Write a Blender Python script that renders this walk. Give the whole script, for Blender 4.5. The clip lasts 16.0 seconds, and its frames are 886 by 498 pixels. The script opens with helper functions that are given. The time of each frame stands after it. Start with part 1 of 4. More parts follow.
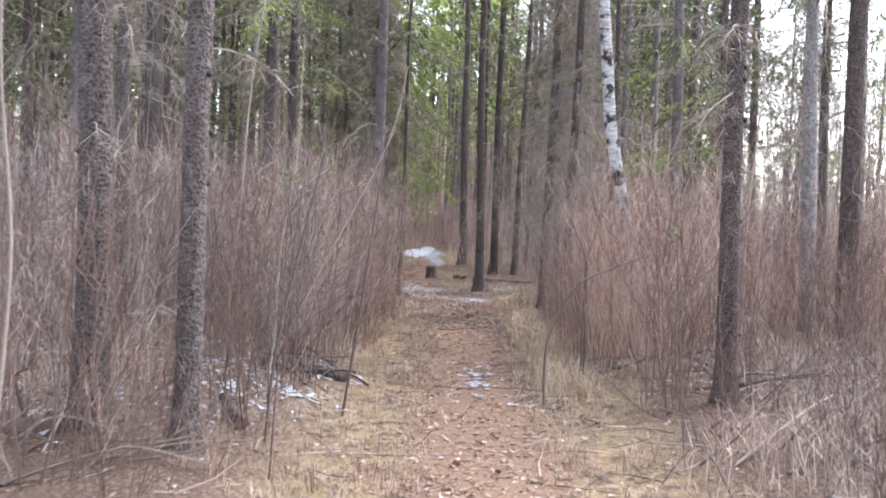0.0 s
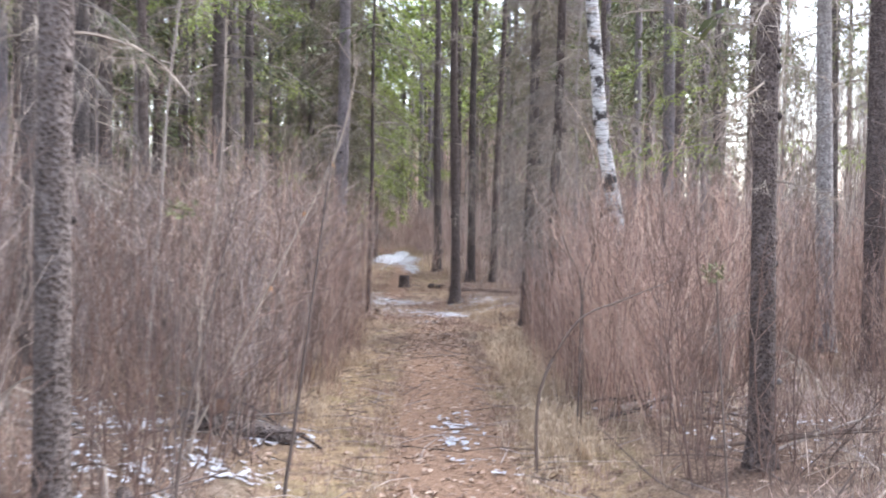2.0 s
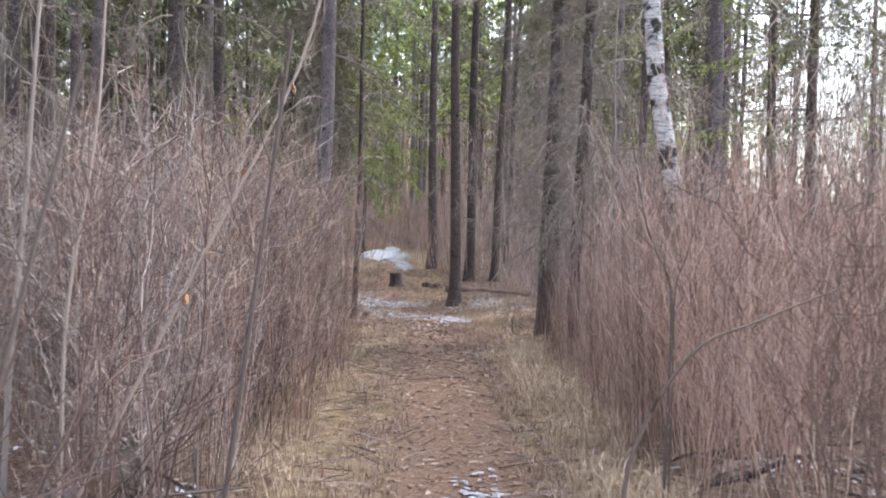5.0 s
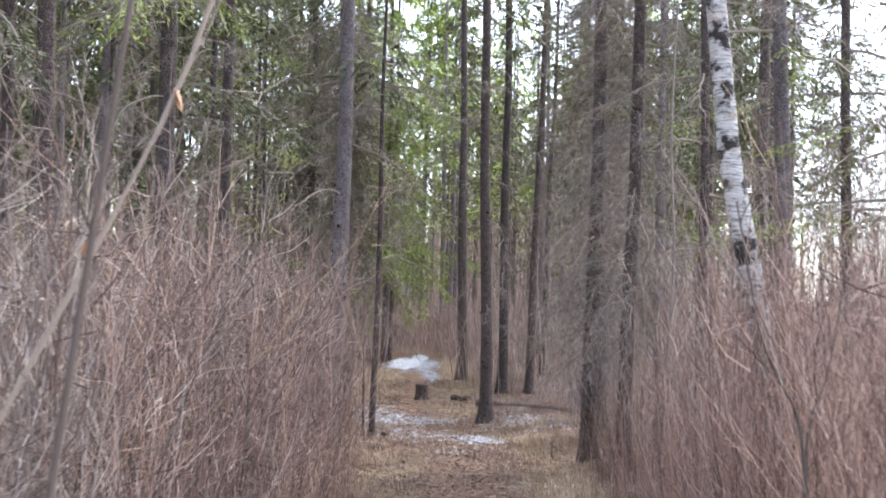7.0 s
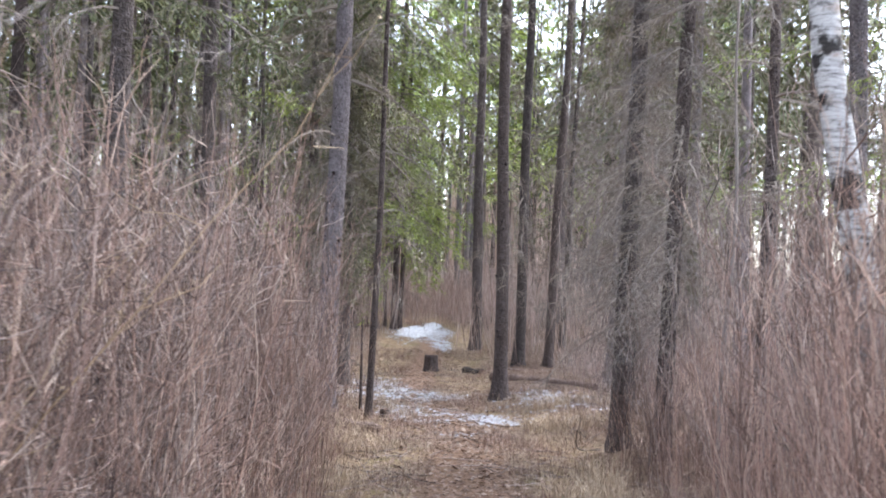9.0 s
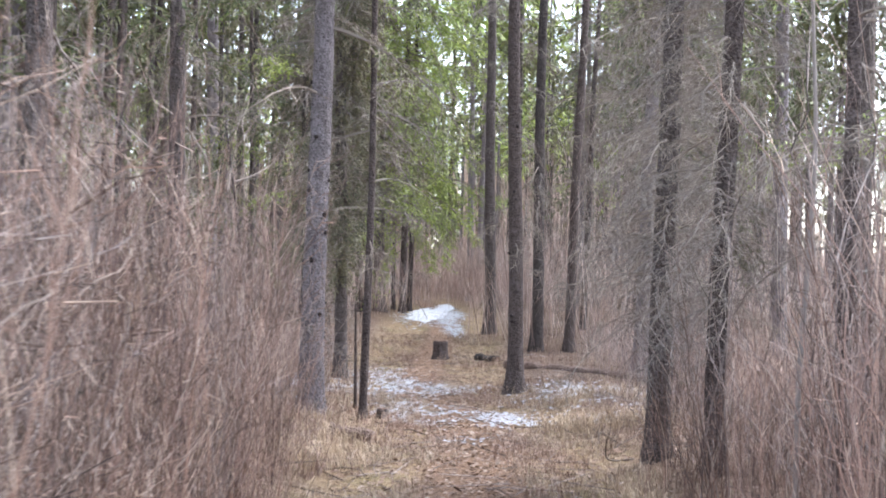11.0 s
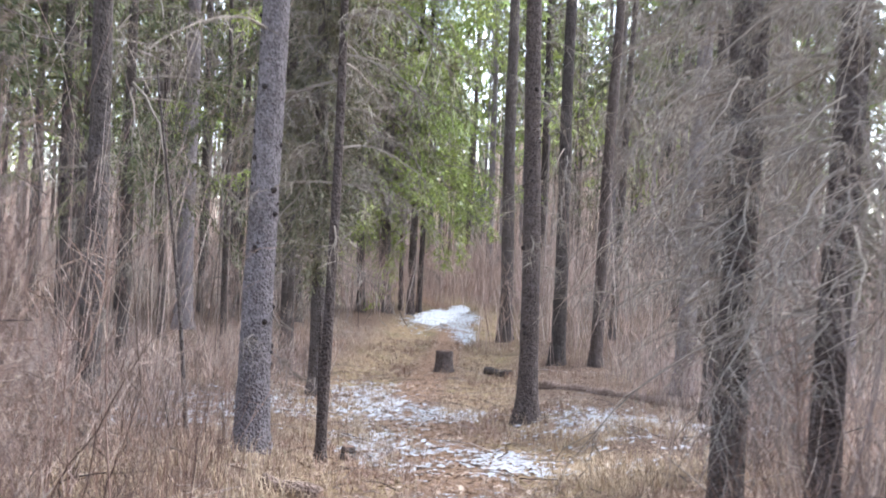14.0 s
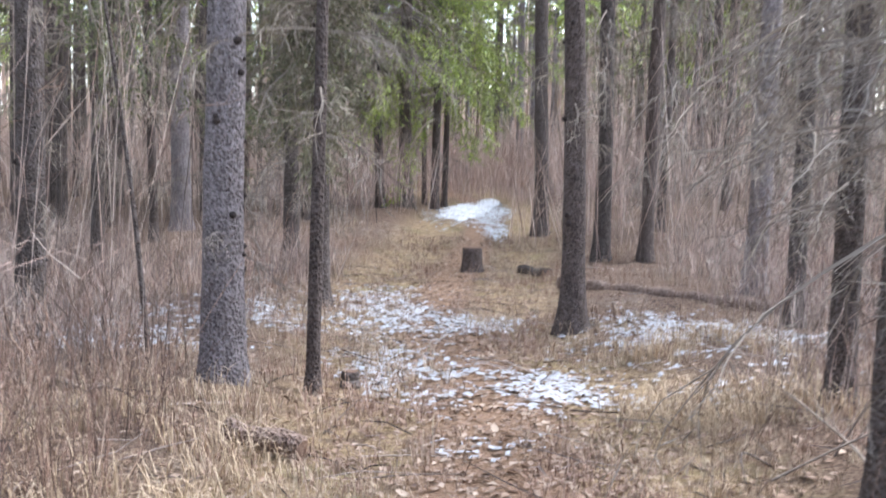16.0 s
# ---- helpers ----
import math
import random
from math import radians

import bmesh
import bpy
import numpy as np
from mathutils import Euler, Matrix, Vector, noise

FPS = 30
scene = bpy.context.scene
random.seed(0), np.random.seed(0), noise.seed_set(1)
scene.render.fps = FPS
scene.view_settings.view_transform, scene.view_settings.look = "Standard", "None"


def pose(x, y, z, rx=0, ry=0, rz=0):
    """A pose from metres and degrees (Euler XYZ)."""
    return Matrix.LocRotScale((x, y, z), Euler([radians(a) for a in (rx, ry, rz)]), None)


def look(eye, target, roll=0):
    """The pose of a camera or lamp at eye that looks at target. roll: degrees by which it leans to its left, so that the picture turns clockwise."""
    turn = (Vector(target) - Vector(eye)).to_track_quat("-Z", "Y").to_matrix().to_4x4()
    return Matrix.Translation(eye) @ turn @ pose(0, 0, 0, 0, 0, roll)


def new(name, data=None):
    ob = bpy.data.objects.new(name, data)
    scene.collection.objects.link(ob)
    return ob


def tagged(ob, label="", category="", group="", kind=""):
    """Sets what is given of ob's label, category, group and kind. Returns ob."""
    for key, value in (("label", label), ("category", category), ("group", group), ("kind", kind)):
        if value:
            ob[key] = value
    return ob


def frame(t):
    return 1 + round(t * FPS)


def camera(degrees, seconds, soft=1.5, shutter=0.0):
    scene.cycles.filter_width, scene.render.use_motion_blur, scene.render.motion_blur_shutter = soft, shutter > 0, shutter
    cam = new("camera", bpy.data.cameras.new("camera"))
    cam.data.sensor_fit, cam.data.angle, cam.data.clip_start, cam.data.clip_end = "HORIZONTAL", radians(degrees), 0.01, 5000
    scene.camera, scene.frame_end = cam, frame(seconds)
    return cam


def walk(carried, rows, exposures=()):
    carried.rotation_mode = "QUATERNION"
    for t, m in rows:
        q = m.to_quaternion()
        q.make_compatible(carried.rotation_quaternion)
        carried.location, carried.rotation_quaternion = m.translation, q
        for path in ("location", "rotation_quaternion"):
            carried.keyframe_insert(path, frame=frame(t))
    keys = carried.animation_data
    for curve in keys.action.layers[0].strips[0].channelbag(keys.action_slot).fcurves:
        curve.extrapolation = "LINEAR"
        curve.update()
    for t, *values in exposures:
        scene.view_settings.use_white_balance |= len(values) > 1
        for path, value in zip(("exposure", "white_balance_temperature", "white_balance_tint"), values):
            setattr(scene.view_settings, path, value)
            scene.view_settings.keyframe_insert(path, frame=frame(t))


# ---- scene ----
cam = camera(43.7, 16.0, soft=1.9, shutter=0.7)
METRES, EYE, TILT, LEAN, TURN = 14.0, 1.6, 0.0, 0.0, 0.0
ROWS = [
    (0.0, 0.0, 0.0, 0.0, 0.08, -2.26, -2.06),
    (0.5, 0.0044, 0.0279, 0.0026, 0.25, -2.19, -1.41),
    (1.0, 0.0043, 0.0569, 0.0072, -0.06, -2.33, -0.98),
    (1.5, 0.0038, 0.086, 0.0104, -0.32, -2.39, -0.82),
    (2.0, 0.0049, 0.1163, 0.0113, -1.17, -2.36, -0.89),
    (2.5, 0.004, 0.1473, 0.0095, -3.16, -2.28, -1.33),
    (3.0, 0.0028, 0.1773, 0.0083, -2.39, -2.11, -0.86),
    (5.5, -0.0033, 0.335, -0.0005, -1.66, -2.55, -1.51),
    (6.0, -0.0015, 0.3646, 0.0012, -0.92, 2.15, -0.92),
    (6.5, 0.0028, 0.3951, 0.0001, -0.3, 2.68, -0.83),
    (7.0, 0.005, 0.4258, -0.0005, -0.06, 2.94, -1.3),
    (7.5, 0.0048, 0.4582, -0.0021, 0.12, 3.77, -1.81),
    (8.0, 0.008, 0.4877, -0.0011, 0.48, 4.09, -2.17),
    (8.5, 0.0108, 0.5212, -0.0056, 0.75, 2.32, -2.38),
    (11.0, 0.021, 0.6748, -0.0069, 1.83, 0.18, -1.18),
    (11.5, 0.0244, 0.7047, -0.0086, 1.76, 0.45, -1.39),
    (12.0, 0.026, 0.7342, -0.0081, 1.51, 0.74, -1.86),
    (12.5, 0.0278, 0.7627, -0.0061, 1.87, 2.03, -2.5),
    (13.0, 0.0305, 0.7912, -0.0058, 2.61, 2.6, -3.17),
    (13.5, 0.0329, 0.8272, -0.0078, 2.74, 1.55, -3.12),
    (14.0, 0.0364, 0.8604, -0.0095, 3.32, 0.01, -2.39),
    (14.5, 0.0346, 0.8989, -0.013, 3.84, -0.85, -2.12),
    (15.0, 0.0348, 0.9304, -0.0161, 4.03, -1.12, -1.89),
    (15.5, 0.033, 0.9644, -0.0191, 4.17, -3.17, -1.58),
    (16.0, 0.0317, 0.995, -0.0221, 4.79, -5.32, -0.97),
]
walk(cam, [(t, pose(0, 0, EYE, TILT, LEAN, TURN) @ pose(METRES * x, METRES * y, METRES * z, 90 + pitch, roll, yaw)) for t, x, y, z, yaw, pitch, roll in ROWS],
     exposures=((0.0, 2.43, 6300, 12), (1.0, 2.51, 6300, 12), (2.2, 2.55, 6300, 12), (3.0, 2.33, 6330, 12), (6.0, 2.32, 6280, 12), (8.5, 2.44, 6220, 11), (11.0, 2.74, 6180, 10), (13.5, 2.79, 6130, 9), (16.0, 2.76, 6120, 8)))

# ---- world, sun, exposure ----
world = bpy.data.worlds.new("overcast_sky")
world.use_nodes = True
scene.world = world
wn, wl = world.node_tree.nodes, world.node_tree.links
sky = wn.new("ShaderNodeTexSky")
sky.sky_type, sky.sun_disc = "NISHITA", False
sky.sun_elevation, sky.sun_rotation = radians(48), radians(60)
sky.air_density, sky.dust_density, sky.ozone_density = 1.0, 1.2, 1.5
pale = wn.new("ShaderNodeHueSaturation")
pale.inputs["Saturation"].default_value = 0.5
wl.new(sky.outputs[0], pale.inputs["Color"])
wl.new(pale.outputs[0], wn["Background"].inputs["Color"])
wn["Background"].inputs["Strength"].default_value = 0.15
sun_data = bpy.data.lights.new("sun", "SUN")
sun_data.energy, sun_data.angle, sun_data.color = 1.2, radians(30), (1.0, 0.98, 0.95)
sun = new("sun", sun_data)
sun.matrix_world = look((0, 0, 30), (0 - math.sin(radians(60)) * 20, -math.cos(radians(60)) * 20, 30 - 23))


# ---- materials ----
class Mat:
    """A node material with a few short ways to wire it."""

    def __init__(self, name, rough=0.85, spec=0.25):
        self.m = bpy.data.materials.new(name)
        self.m.use_nodes = True
        self.t = self.m.node_tree
        self.b = self.t.nodes["Principled BSDF"]
        self.b.inputs["Roughness"].default_value = rough
        self.b.inputs["Specular IOR Level"].default_value = spec

    def node(self, kind, **values):
        n = self.t.nodes.new("ShaderNode" + kind)
        for k, v in values.items():
            n.inputs[k].default_value = v
        return n

    def link(self, a, b):
        self.t.links.new(a, b)

    def coords(self, scale=(1, 1, 1), world_space=False):
        src = self.node("NewGeometry").outputs["Position"] if world_space else self.node("TexCoord").outputs["Object"]
        mp = self.node("Mapping", Scale=scale)
        self.link(src, mp.inputs["Vector"])
        return mp.outputs["Vector"]

    def noise(self, vec, scale, detail=4.0, rough=0.6):
        n = self.node("TexNoise", Scale=scale, Detail=detail, Roughness=rough)
        self.link(vec, n.inputs["Vector"])
        return n.outputs["Fac"]

    def ramp(self, fac, stops):
        n = self.node("ValToRGB")
        e = n.color_ramp.elements
        while len(e) < len(stops):
            e.new(0.5)
        for el, (p, c) in zip(e, stops):
            el.position, el.color = p, (*c, 1)
        self.link(fac, n.inputs["Fac"])
        return n.outputs["Color"]

    def mix(self, fac, a, b, blend="MIX"):
        n = self.t.nodes.new("ShaderNodeMix")
        n.data_type, n.blend_type = "RGBA", blend
        for value, socket in ((fac, n.inputs[0]), (a, n.inputs[6]), (b, n.inputs[7])):
            if isinstance(value, (int, float)):
                socket.default_value = value
            elif isinstance(value, tuple):
                socket.default_value = (*value, 1)
            else:
                self.link(value, socket)
        return n.outputs[2]

    def math(self, op, a, b):
        n = self.t.nodes.new("ShaderNodeMath")
        n.operation, n.use_clamp = op, True
        for value, socket in ((a, n.inputs[0]), (b, n.inputs[1])):
            if isinstance(value, (int, float)):
                socket.default_value = value
            else:
                self.link(value, socket)
        return n.outputs[0]

    def rnd(self):
        return self.node("ObjectInfo").outputs["Random"]

    def island(self):
        return self.node("NewGeometry").outputs["Random Per Island"]

    def done(self, colour, height=None, strength=0.4, distance=0.01):
        self.link(colour, self.b.inputs["Base Color"])
        if height is not None:
            bump = self.node("Bump", Strength=strength, Distance=distance)
            self.link(height, bump.inputs["Height"])
            self.link(bump.outputs[0], self.b.inputs["Normal"])
        return self.m


def bark(name, dark, mid, light, lichen, lichen_amount):
    m = Mat(name, 0.9, 0.15)
    v = m.coords((1, 1, 0.85))
    cells = m.node("TexVoronoi", Scale=56.0)
    m.link(v, cells.inputs["Vector"])
    wide = m.noise(m.coords((1, 1, 0.5)), 3.5)
    plates = m.noise(m.coords((1, 1, 0.6)), 17.0, 5.0, 0.65)
    fine = m.noise(v, 60.0, 6.0)
    grain = m.math("ADD", m.math("MULTIPLY", cells.outputs["Distance"], 0.25), m.math("MULTIPLY", fine, 0.4))
    base = m.ramp(m.math("ADD", grain, m.math("MULTIPLY", plates, 0.45)), [(0.3, dark), (0.52, mid), (0.74, light)])
    spots = m.noise(m.coords((1, 1, 0.7)), 24.0, 6.0, 0.7)
    patch = m.math("MULTIPLY", m.ramp(spots, [(0.46, (0, 0, 0)), (0.62, (1, 1, 1))]), m.ramp(wide, [(0.35, (0, 0, 0)), (0.6, (1, 1, 1))]))
    col = m.mix(m.math("MULTIPLY", patch, lichen_amount), base, lichen)
    flecks = m.ramp(m.noise(m.coords((1, 1, 1.5)), 44.0, 5.0, 0.65), [(0.36, (0.48, 0.46, 0.46)), (0.52, (1, 1, 1))])
    col = m.mix(1.0, col, flecks, "MULTIPLY")
    tone = m.ramp(m.rnd(), [(0.0, (0.8, 0.78, 0.78)), (1.0, (1.2, 1.15, 1.12))])
    col = m.mix(1.0, col, tone, "MULTIPLY")
    return m.done(col, m.math("ADD", cells.outputs["Distance"], m.math("MULTIPLY", fine, 0.6)), 1.0, 0.02)


M_SPRUCE = bark("spruce_bark", (0.026, 0.022, 0.021), (0.088, 0.074, 0.07), (0.165, 0.144, 0.138), (0.27, 0.25, 0.255), 0.3)
M_LICHEN = bark("lichened_bark", (0.045, 0.04, 0.04), (0.19, 0.17, 0.178), (0.31, 0.285, 0.302), (0.37, 0.345, 0.37), 0.55)
M_REDBARK = bark("reddish_bark", (0.03, 0.024, 0.023), (0.09, 0.072, 0.068), (0.165, 0.138, 0.13), (0.24, 0.22, 0.22), 0.25)


def knot_material():
    m = Mat("dark_knot_wood", 0.9, 0.15)
    return m.done(m.ramp(m.noise(m.coords(), 90.0), [(0.35, (0.018, 0.014, 0.014)), (0.7, (0.07, 0.055, 0.052))]), m.noise(m.coords(), 120.0), 0.6, 0.004)


M_KNOT = knot_material()


def birch_bark():
    m = Mat("birch_bark", 0.7, 0.3)
    v = m.coords((1, 1, 7.0))
    lines = m.ramp(m.noise(v, 11.0, 6.0, 0.72), [(0.35, (0.06, 0.055, 0.055)), (0.44, (0.3, 0.285, 0.28)), (0.54, (0.47, 0.455, 0.455)), (0.7, (0.62, 0.61, 0.61))])
    scars = m.ramp(m.noise(m.coords((1, 1, 1.3)), 7.0, 5.0, 0.65), [(0.41, (0.07, 0.06, 0.058)), (0.5, (1, 1, 1))])
    col = m.mix(1.0, lines, scars, "MULTIPLY")
    peel = m.ramp(m.noise(m.coords((1, 1, 2.5)), 5.0, 4.0), [(0.55, (1, 1, 1)), (0.66, (0.72, 0.6, 0.52))])
    col = m.mix(1.0, col, peel, "MULTIPLY")
    height = m.node("SeparateXYZ")
    m.link(m.node("TexCoord").outputs["Object"], height.inputs[0])
    foot = m.math("ADD", m.math("MULTIPLY", height.outputs["Z"], 0.35), m.math("MULTIPLY", m.noise(m.coords((1, 1, 2.0)), 9.0, 5.0), 0.6))
    old = m.ramp(m.noise(v, 14.0, 5.0), [(0.35, (0.05, 0.043, 0.042)), (0.6, (0.17, 0.15, 0.145)), (0.75, (0.42, 0.4, 0.39))])
    col = m.mix(m.ramp(foot, [(0.66, (1, 1, 1)), (0.86, (0, 0, 0))]), col, old)
    return m.done(col, m.math("ADD", m.noise(v, 20.0), scars), 0.6, 0.008)


M_BIRCH = birch_bark()


def twig_material(name, a, b, c, rough=0.7, dark=0.0):
    m = Mat(name, rough, 0.25)
    hue = m.ramp(m.island(), [(0.0, a), (dark, a), (0.42 + 0.4 * dark, b), (0.62 + 0.2 * dark, b), (1.0, c)])
    col = m.mix(m.noise(m.coords(), 5.0), hue, m.mix(0.5, hue, (0.2, 0.17, 0.15)))
    tone = m.ramp(m.rnd(), [(0.0, (0.82, 0.82, 0.85)), (1.0, (1.18, 1.12, 1.05))])
    return m.done(m.mix(1.0, col, tone, "MULTIPLY"))


def grass_material():
    m = Mat("dry_grass", 0.8, 0.2)
    straw = m.ramp(m.island(), [(0.0, (0.25, 0.165, 0.13)), (0.4, (0.39, 0.29, 0.215)), (0.8, (0.54, 0.435, 0.335)), (1.0, (0.4, 0.34, 0.22))])
    brown = m.ramp(m.island(), [(0.0, (0.17, 0.1, 0.08)), (0.6, (0.32, 0.21, 0.165)), (1.0, (0.46, 0.35, 0.29))])
    where = m.ramp(m.noise(m.coords(world_space=True), 1.1, 4.0, 0.65), [(0.42, (0, 0, 0)), (0.58, (1, 1, 1))])
    return m.done(m.mix(where, straw, brown))


M_RED_TWIG = twig_material("red_brown_twigs", (0.085, 0.047, 0.038), (0.385, 0.25, 0.2), (0.74, 0.61, 0.51), dark=0.2)
M_PINK_TWIG = twig_material("pinkish_twigs", (0.14, 0.075, 0.06), (0.5, 0.325, 0.265), (0.8, 0.64, 0.53))
M_GREY_TWIG = twig_material("grey_brown_twigs", (0.05, 0.037, 0.034), (0.28, 0.225, 0.208), (0.66, 0.57, 0.52), dark=0.2)
M_TAN_TWIG = twig_material("yellowish_tan_twigs", (0.08, 0.055, 0.035), (0.35, 0.255, 0.16), (0.68, 0.55, 0.37), dark=0.15)
M_DEAD_TWIG = twig_material("dead_conifer_twigs", (0.13, 0.108, 0.095), (0.26, 0.228, 0.2), (0.46, 0.41, 0.36))
# Brush colour made paler and pinker to stand in for distance haze.
M_HAZED_TWIG = twig_material("haze_paled_brush", (0.3, 0.21, 0.185), (0.58, 0.43, 0.375), (0.8, 0.68, 0.61))
M_PALE_STEM = twig_material("pale_sapling_bark", (0.25, 0.205, 0.178), (0.33, 0.28, 0.245), (0.43, 0.37, 0.325))
M_DARK_RED = twig_material("dark_red_brown_stems", (0.045, 0.026, 0.023), (0.12, 0.068, 0.056), (0.25, 0.165, 0.135))
M_DARK_STEM = twig_material("dark_sapling_bark", (0.07, 0.05, 0.043), (0.1, 0.072, 0.062), (0.14, 0.1, 0.09))
M_DRY_GRASS = grass_material()
M_STRAW = twig_material("pale_straw", (0.34, 0.25, 0.165), (0.54, 0.42, 0.29), (0.72, 0.6, 0.45))
M_LITTER = twig_material("leaf_litter", (0.15, 0.085, 0.06), (0.32, 0.21, 0.15), (0.6, 0.48, 0.39))
M_DEAD_LEAF = twig_material("orange_dead_leaf", (0.36, 0.17, 0.08), (0.42, 0.22, 0.11), (0.45, 0.28, 0.14))


def needle_material(name, a, b, c):
    m = Mat(name, 0.6, 0.3)
    hue = m.ramp(m.island(), [(0.0, a), (0.5, b), (1.0, c)])
    tone = m.ramp(m.rnd(), [(0.0, (0.75, 0.8, 0.75)), (1.0, (1.25, 1.2, 1.1))])
    m.b.inputs["Transmission Weight"].default_value = 0.0
    return m.done(m.mix(1.0, hue, tone, "MULTIPLY"))


M_NEEDLE = needle_material("spruce_needles", (0.075, 0.085, 0.045), (0.135, 0.145, 0.072), (0.2, 0.205, 0.105))
M_NEEDLE_DULL = needle_material("dull_olive_needles", (0.1, 0.095, 0.065), (0.165, 0.155, 0.1), (0.25, 0.235, 0.16))
# Lit copy of the needles: the sunlight on them is put into the colour.
M_NEEDLE_SUNLIT = needle_material("green_needles_painted_sunlit", (0.18, 0.24, 0.06), (0.3, 0.38, 0.09), (0.42, 0.48, 0.14))


def ground_material():
    m = Mat("forest_floor", 0.95, 0.1)
    v = m.coords(world_space=True)
    big, mid, fine = m.noise(v, 0.9, 5.0), m.noise(v, 7.0, 5.0, 0.7), m.noise(v, 45.0, 6.0, 0.75)
    litter = m.ramp(fine, [(0.32, (0.03, 0.02, 0.017)), (0.47, (0.12, 0.08, 0.062)), (0.6, (0.25, 0.18, 0.14)), (0.78, (0.5, 0.41, 0.34))])
    earth = m.ramp(fine, [(0.3, (0.12, 0.068, 0.045)), (0.5, (0.275, 0.178, 0.124)), (0.66, (0.41, 0.285, 0.205)), (0.82, (0.64, 0.49, 0.37))])
    grass = m.ramp(fine, [(0.3, (0.15, 0.1, 0.06)), (0.5, (0.34, 0.245, 0.15)), (0.75, (0.54, 0.42, 0.29))])
    frost = m.ramp(fine, [(0.3, (0.2, 0.16, 0.14)), (0.55, (0.42, 0.37, 0.34)), (0.75, (0.66, 0.63, 0.62))])
    trail = m.node("Attribute")
    trail.attribute_name = "trail"
    verge = m.node("Attribute")
    verge.attribute_name = "verge"
    worn = m.ramp(m.math("ADD", m.math("MULTIPLY", trail.outputs["Fac"], 0.75), m.math("MULTIPLY", mid, 0.4)), [(0.42, (0, 0, 0)), (0.68, (1, 1, 1))])
    tufted = m.math("MULTIPLY", verge.outputs["Fac"], m.ramp(mid, [(0.35, (0, 0, 0)), (0.55, (1, 1, 1))]))
    frosted = m.math("MULTIPLY", m.ramp(big, [(0.5, (0, 0, 0)), (0.66, (1, 1, 1))]), m.ramp(mid, [(0.45, (0, 0, 0)), (0.62, (1, 1, 1))]))
    col = m.mix(m.math("MULTIPLY", frosted, 0.55), litter, frost)
    moss = m.ramp(m.noise(v, 1.7, 4.0), [(0.52, (0, 0, 0)), (0.64, (1, 1, 1))])
    grass = m.mix(m.math("MULTIPLY", moss, 0.5), grass, m.ramp(fine, [(0.3, (0.1, 0.095, 0.035)), (0.7, (0.3, 0.28, 0.12))]))
    col = m.mix(tufted, col, grass)
    col = m.mix(worn, col, earth)
    return m.done(col, m.math("ADD", m.math("MULTIPLY", mid, 0.5), fine), 0.9, 0.03)


M_GROUND = ground_material()


def snow_material(name, stops):
    m = Mat(name, 0.5, 0.4)
    v = m.coords(world_space=True)
    col = m.ramp(m.noise(v, 30.0, 5.0, 0.7), stops)
    return m.done(col, m.noise(v, 60.0, 4.0), 0.5, 0.01)


M_SNOW = snow_material("old_snow", [(0.38, (0.2, 0.165, 0.145)), (0.47, (0.36, 0.36, 0.395)), (0.66, (0.53, 0.57, 0.65))])
M_PACKED_SNOW = snow_material("packed_snow", [(0.3, (0.5, 0.51, 0.54)), (0.45, (0.76, 0.78, 0.82)), (0.66, (0.86, 0.88, 0.91))])


def cut_wood():
    m = Mat("weathered_cut_wood", 0.85, 0.15)
    v = m.coords()
    col = m.ramp(m.noise(v, 40.0, 4.0), [(0.3, (0.1, 0.06, 0.045)), (0.7, (0.26, 0.17, 0.13))])
    return m.done(col, m.noise(v, 70.0), 0.5, 0.004)


M_CUT = cut_wood()


def single_leaf_material():
    m = Mat("fallen_leaf", 0.75, 0.25)
    hue = m.ramp(m.rnd(), [(0.0, (0.13, 0.075, 0.055)), (0.5, (0.33, 0.22, 0.16)), (1.0, (0.6, 0.49, 0.4))])
    return m.done(m.mix(m.math("MULTIPLY", m.noise(m.coords(), 60.0), 0.6), hue, (0.16, 0.1, 0.075)))


M_SINGLE_LEAF = single_leaf_material()
M_BROWN_LOG = bark("brown_log_bark", (0.09, 0.06, 0.05), (0.26, 0.19, 0.16), (0.4, 0.31, 0.27), (0.45, 0.38, 0.34), 0.4)
M_GREY_BIRCH = bark("grey_birch_bark", (0.06, 0.055, 0.055), (0.25, 0.235, 0.23), (0.4, 0.38, 0.375), (0.55, 0.53, 0.53), 0.8)
M_PALE_LOG = bark("pale_peeled_log", (0.12, 0.09, 0.075), (0.3, 0.24, 0.2), (0.46, 0.39, 0.34), (0.6, 0.56, 0.52), 0.6)


# ---- helpers for shapes ----
def smooth(a, b, v):
    v = min(max((v - a) / (b - a), 0.0), 1.0)
    return v * v * (3 - 2 * v)


def trail_x(y):
    """The middle of the trail."""
    return 0.3 - 0.75 * smooth(19, 24, y) + 0.1 * smooth(25, 31, y) - 1.6 * smooth(33, 44, y)


def ground_z(x, y):
    side = abs(x - trail_x(y))
    z = 0.09 - 0.27 * smooth(10, 23, y) + 0.3 * smooth(26, 34, y) + 0.006 * max(0.0, y - 34)
    z += 0.13 * smooth(0.7, 1.7, side)
    z += 0.1 * smooth(0.7, 1.8, -x) * smooth(4, 7, y) * (1 - smooth(11, 15, y))
    rough = 0.25 + 0.75 * smooth(0.5, 1.6, side)
    z += rough * (0.05 * noise.noise((x * 0.8, y * 0.8, 0)) + 0.025 * noise.noise((x * 3, y * 3, 5)))
    return z


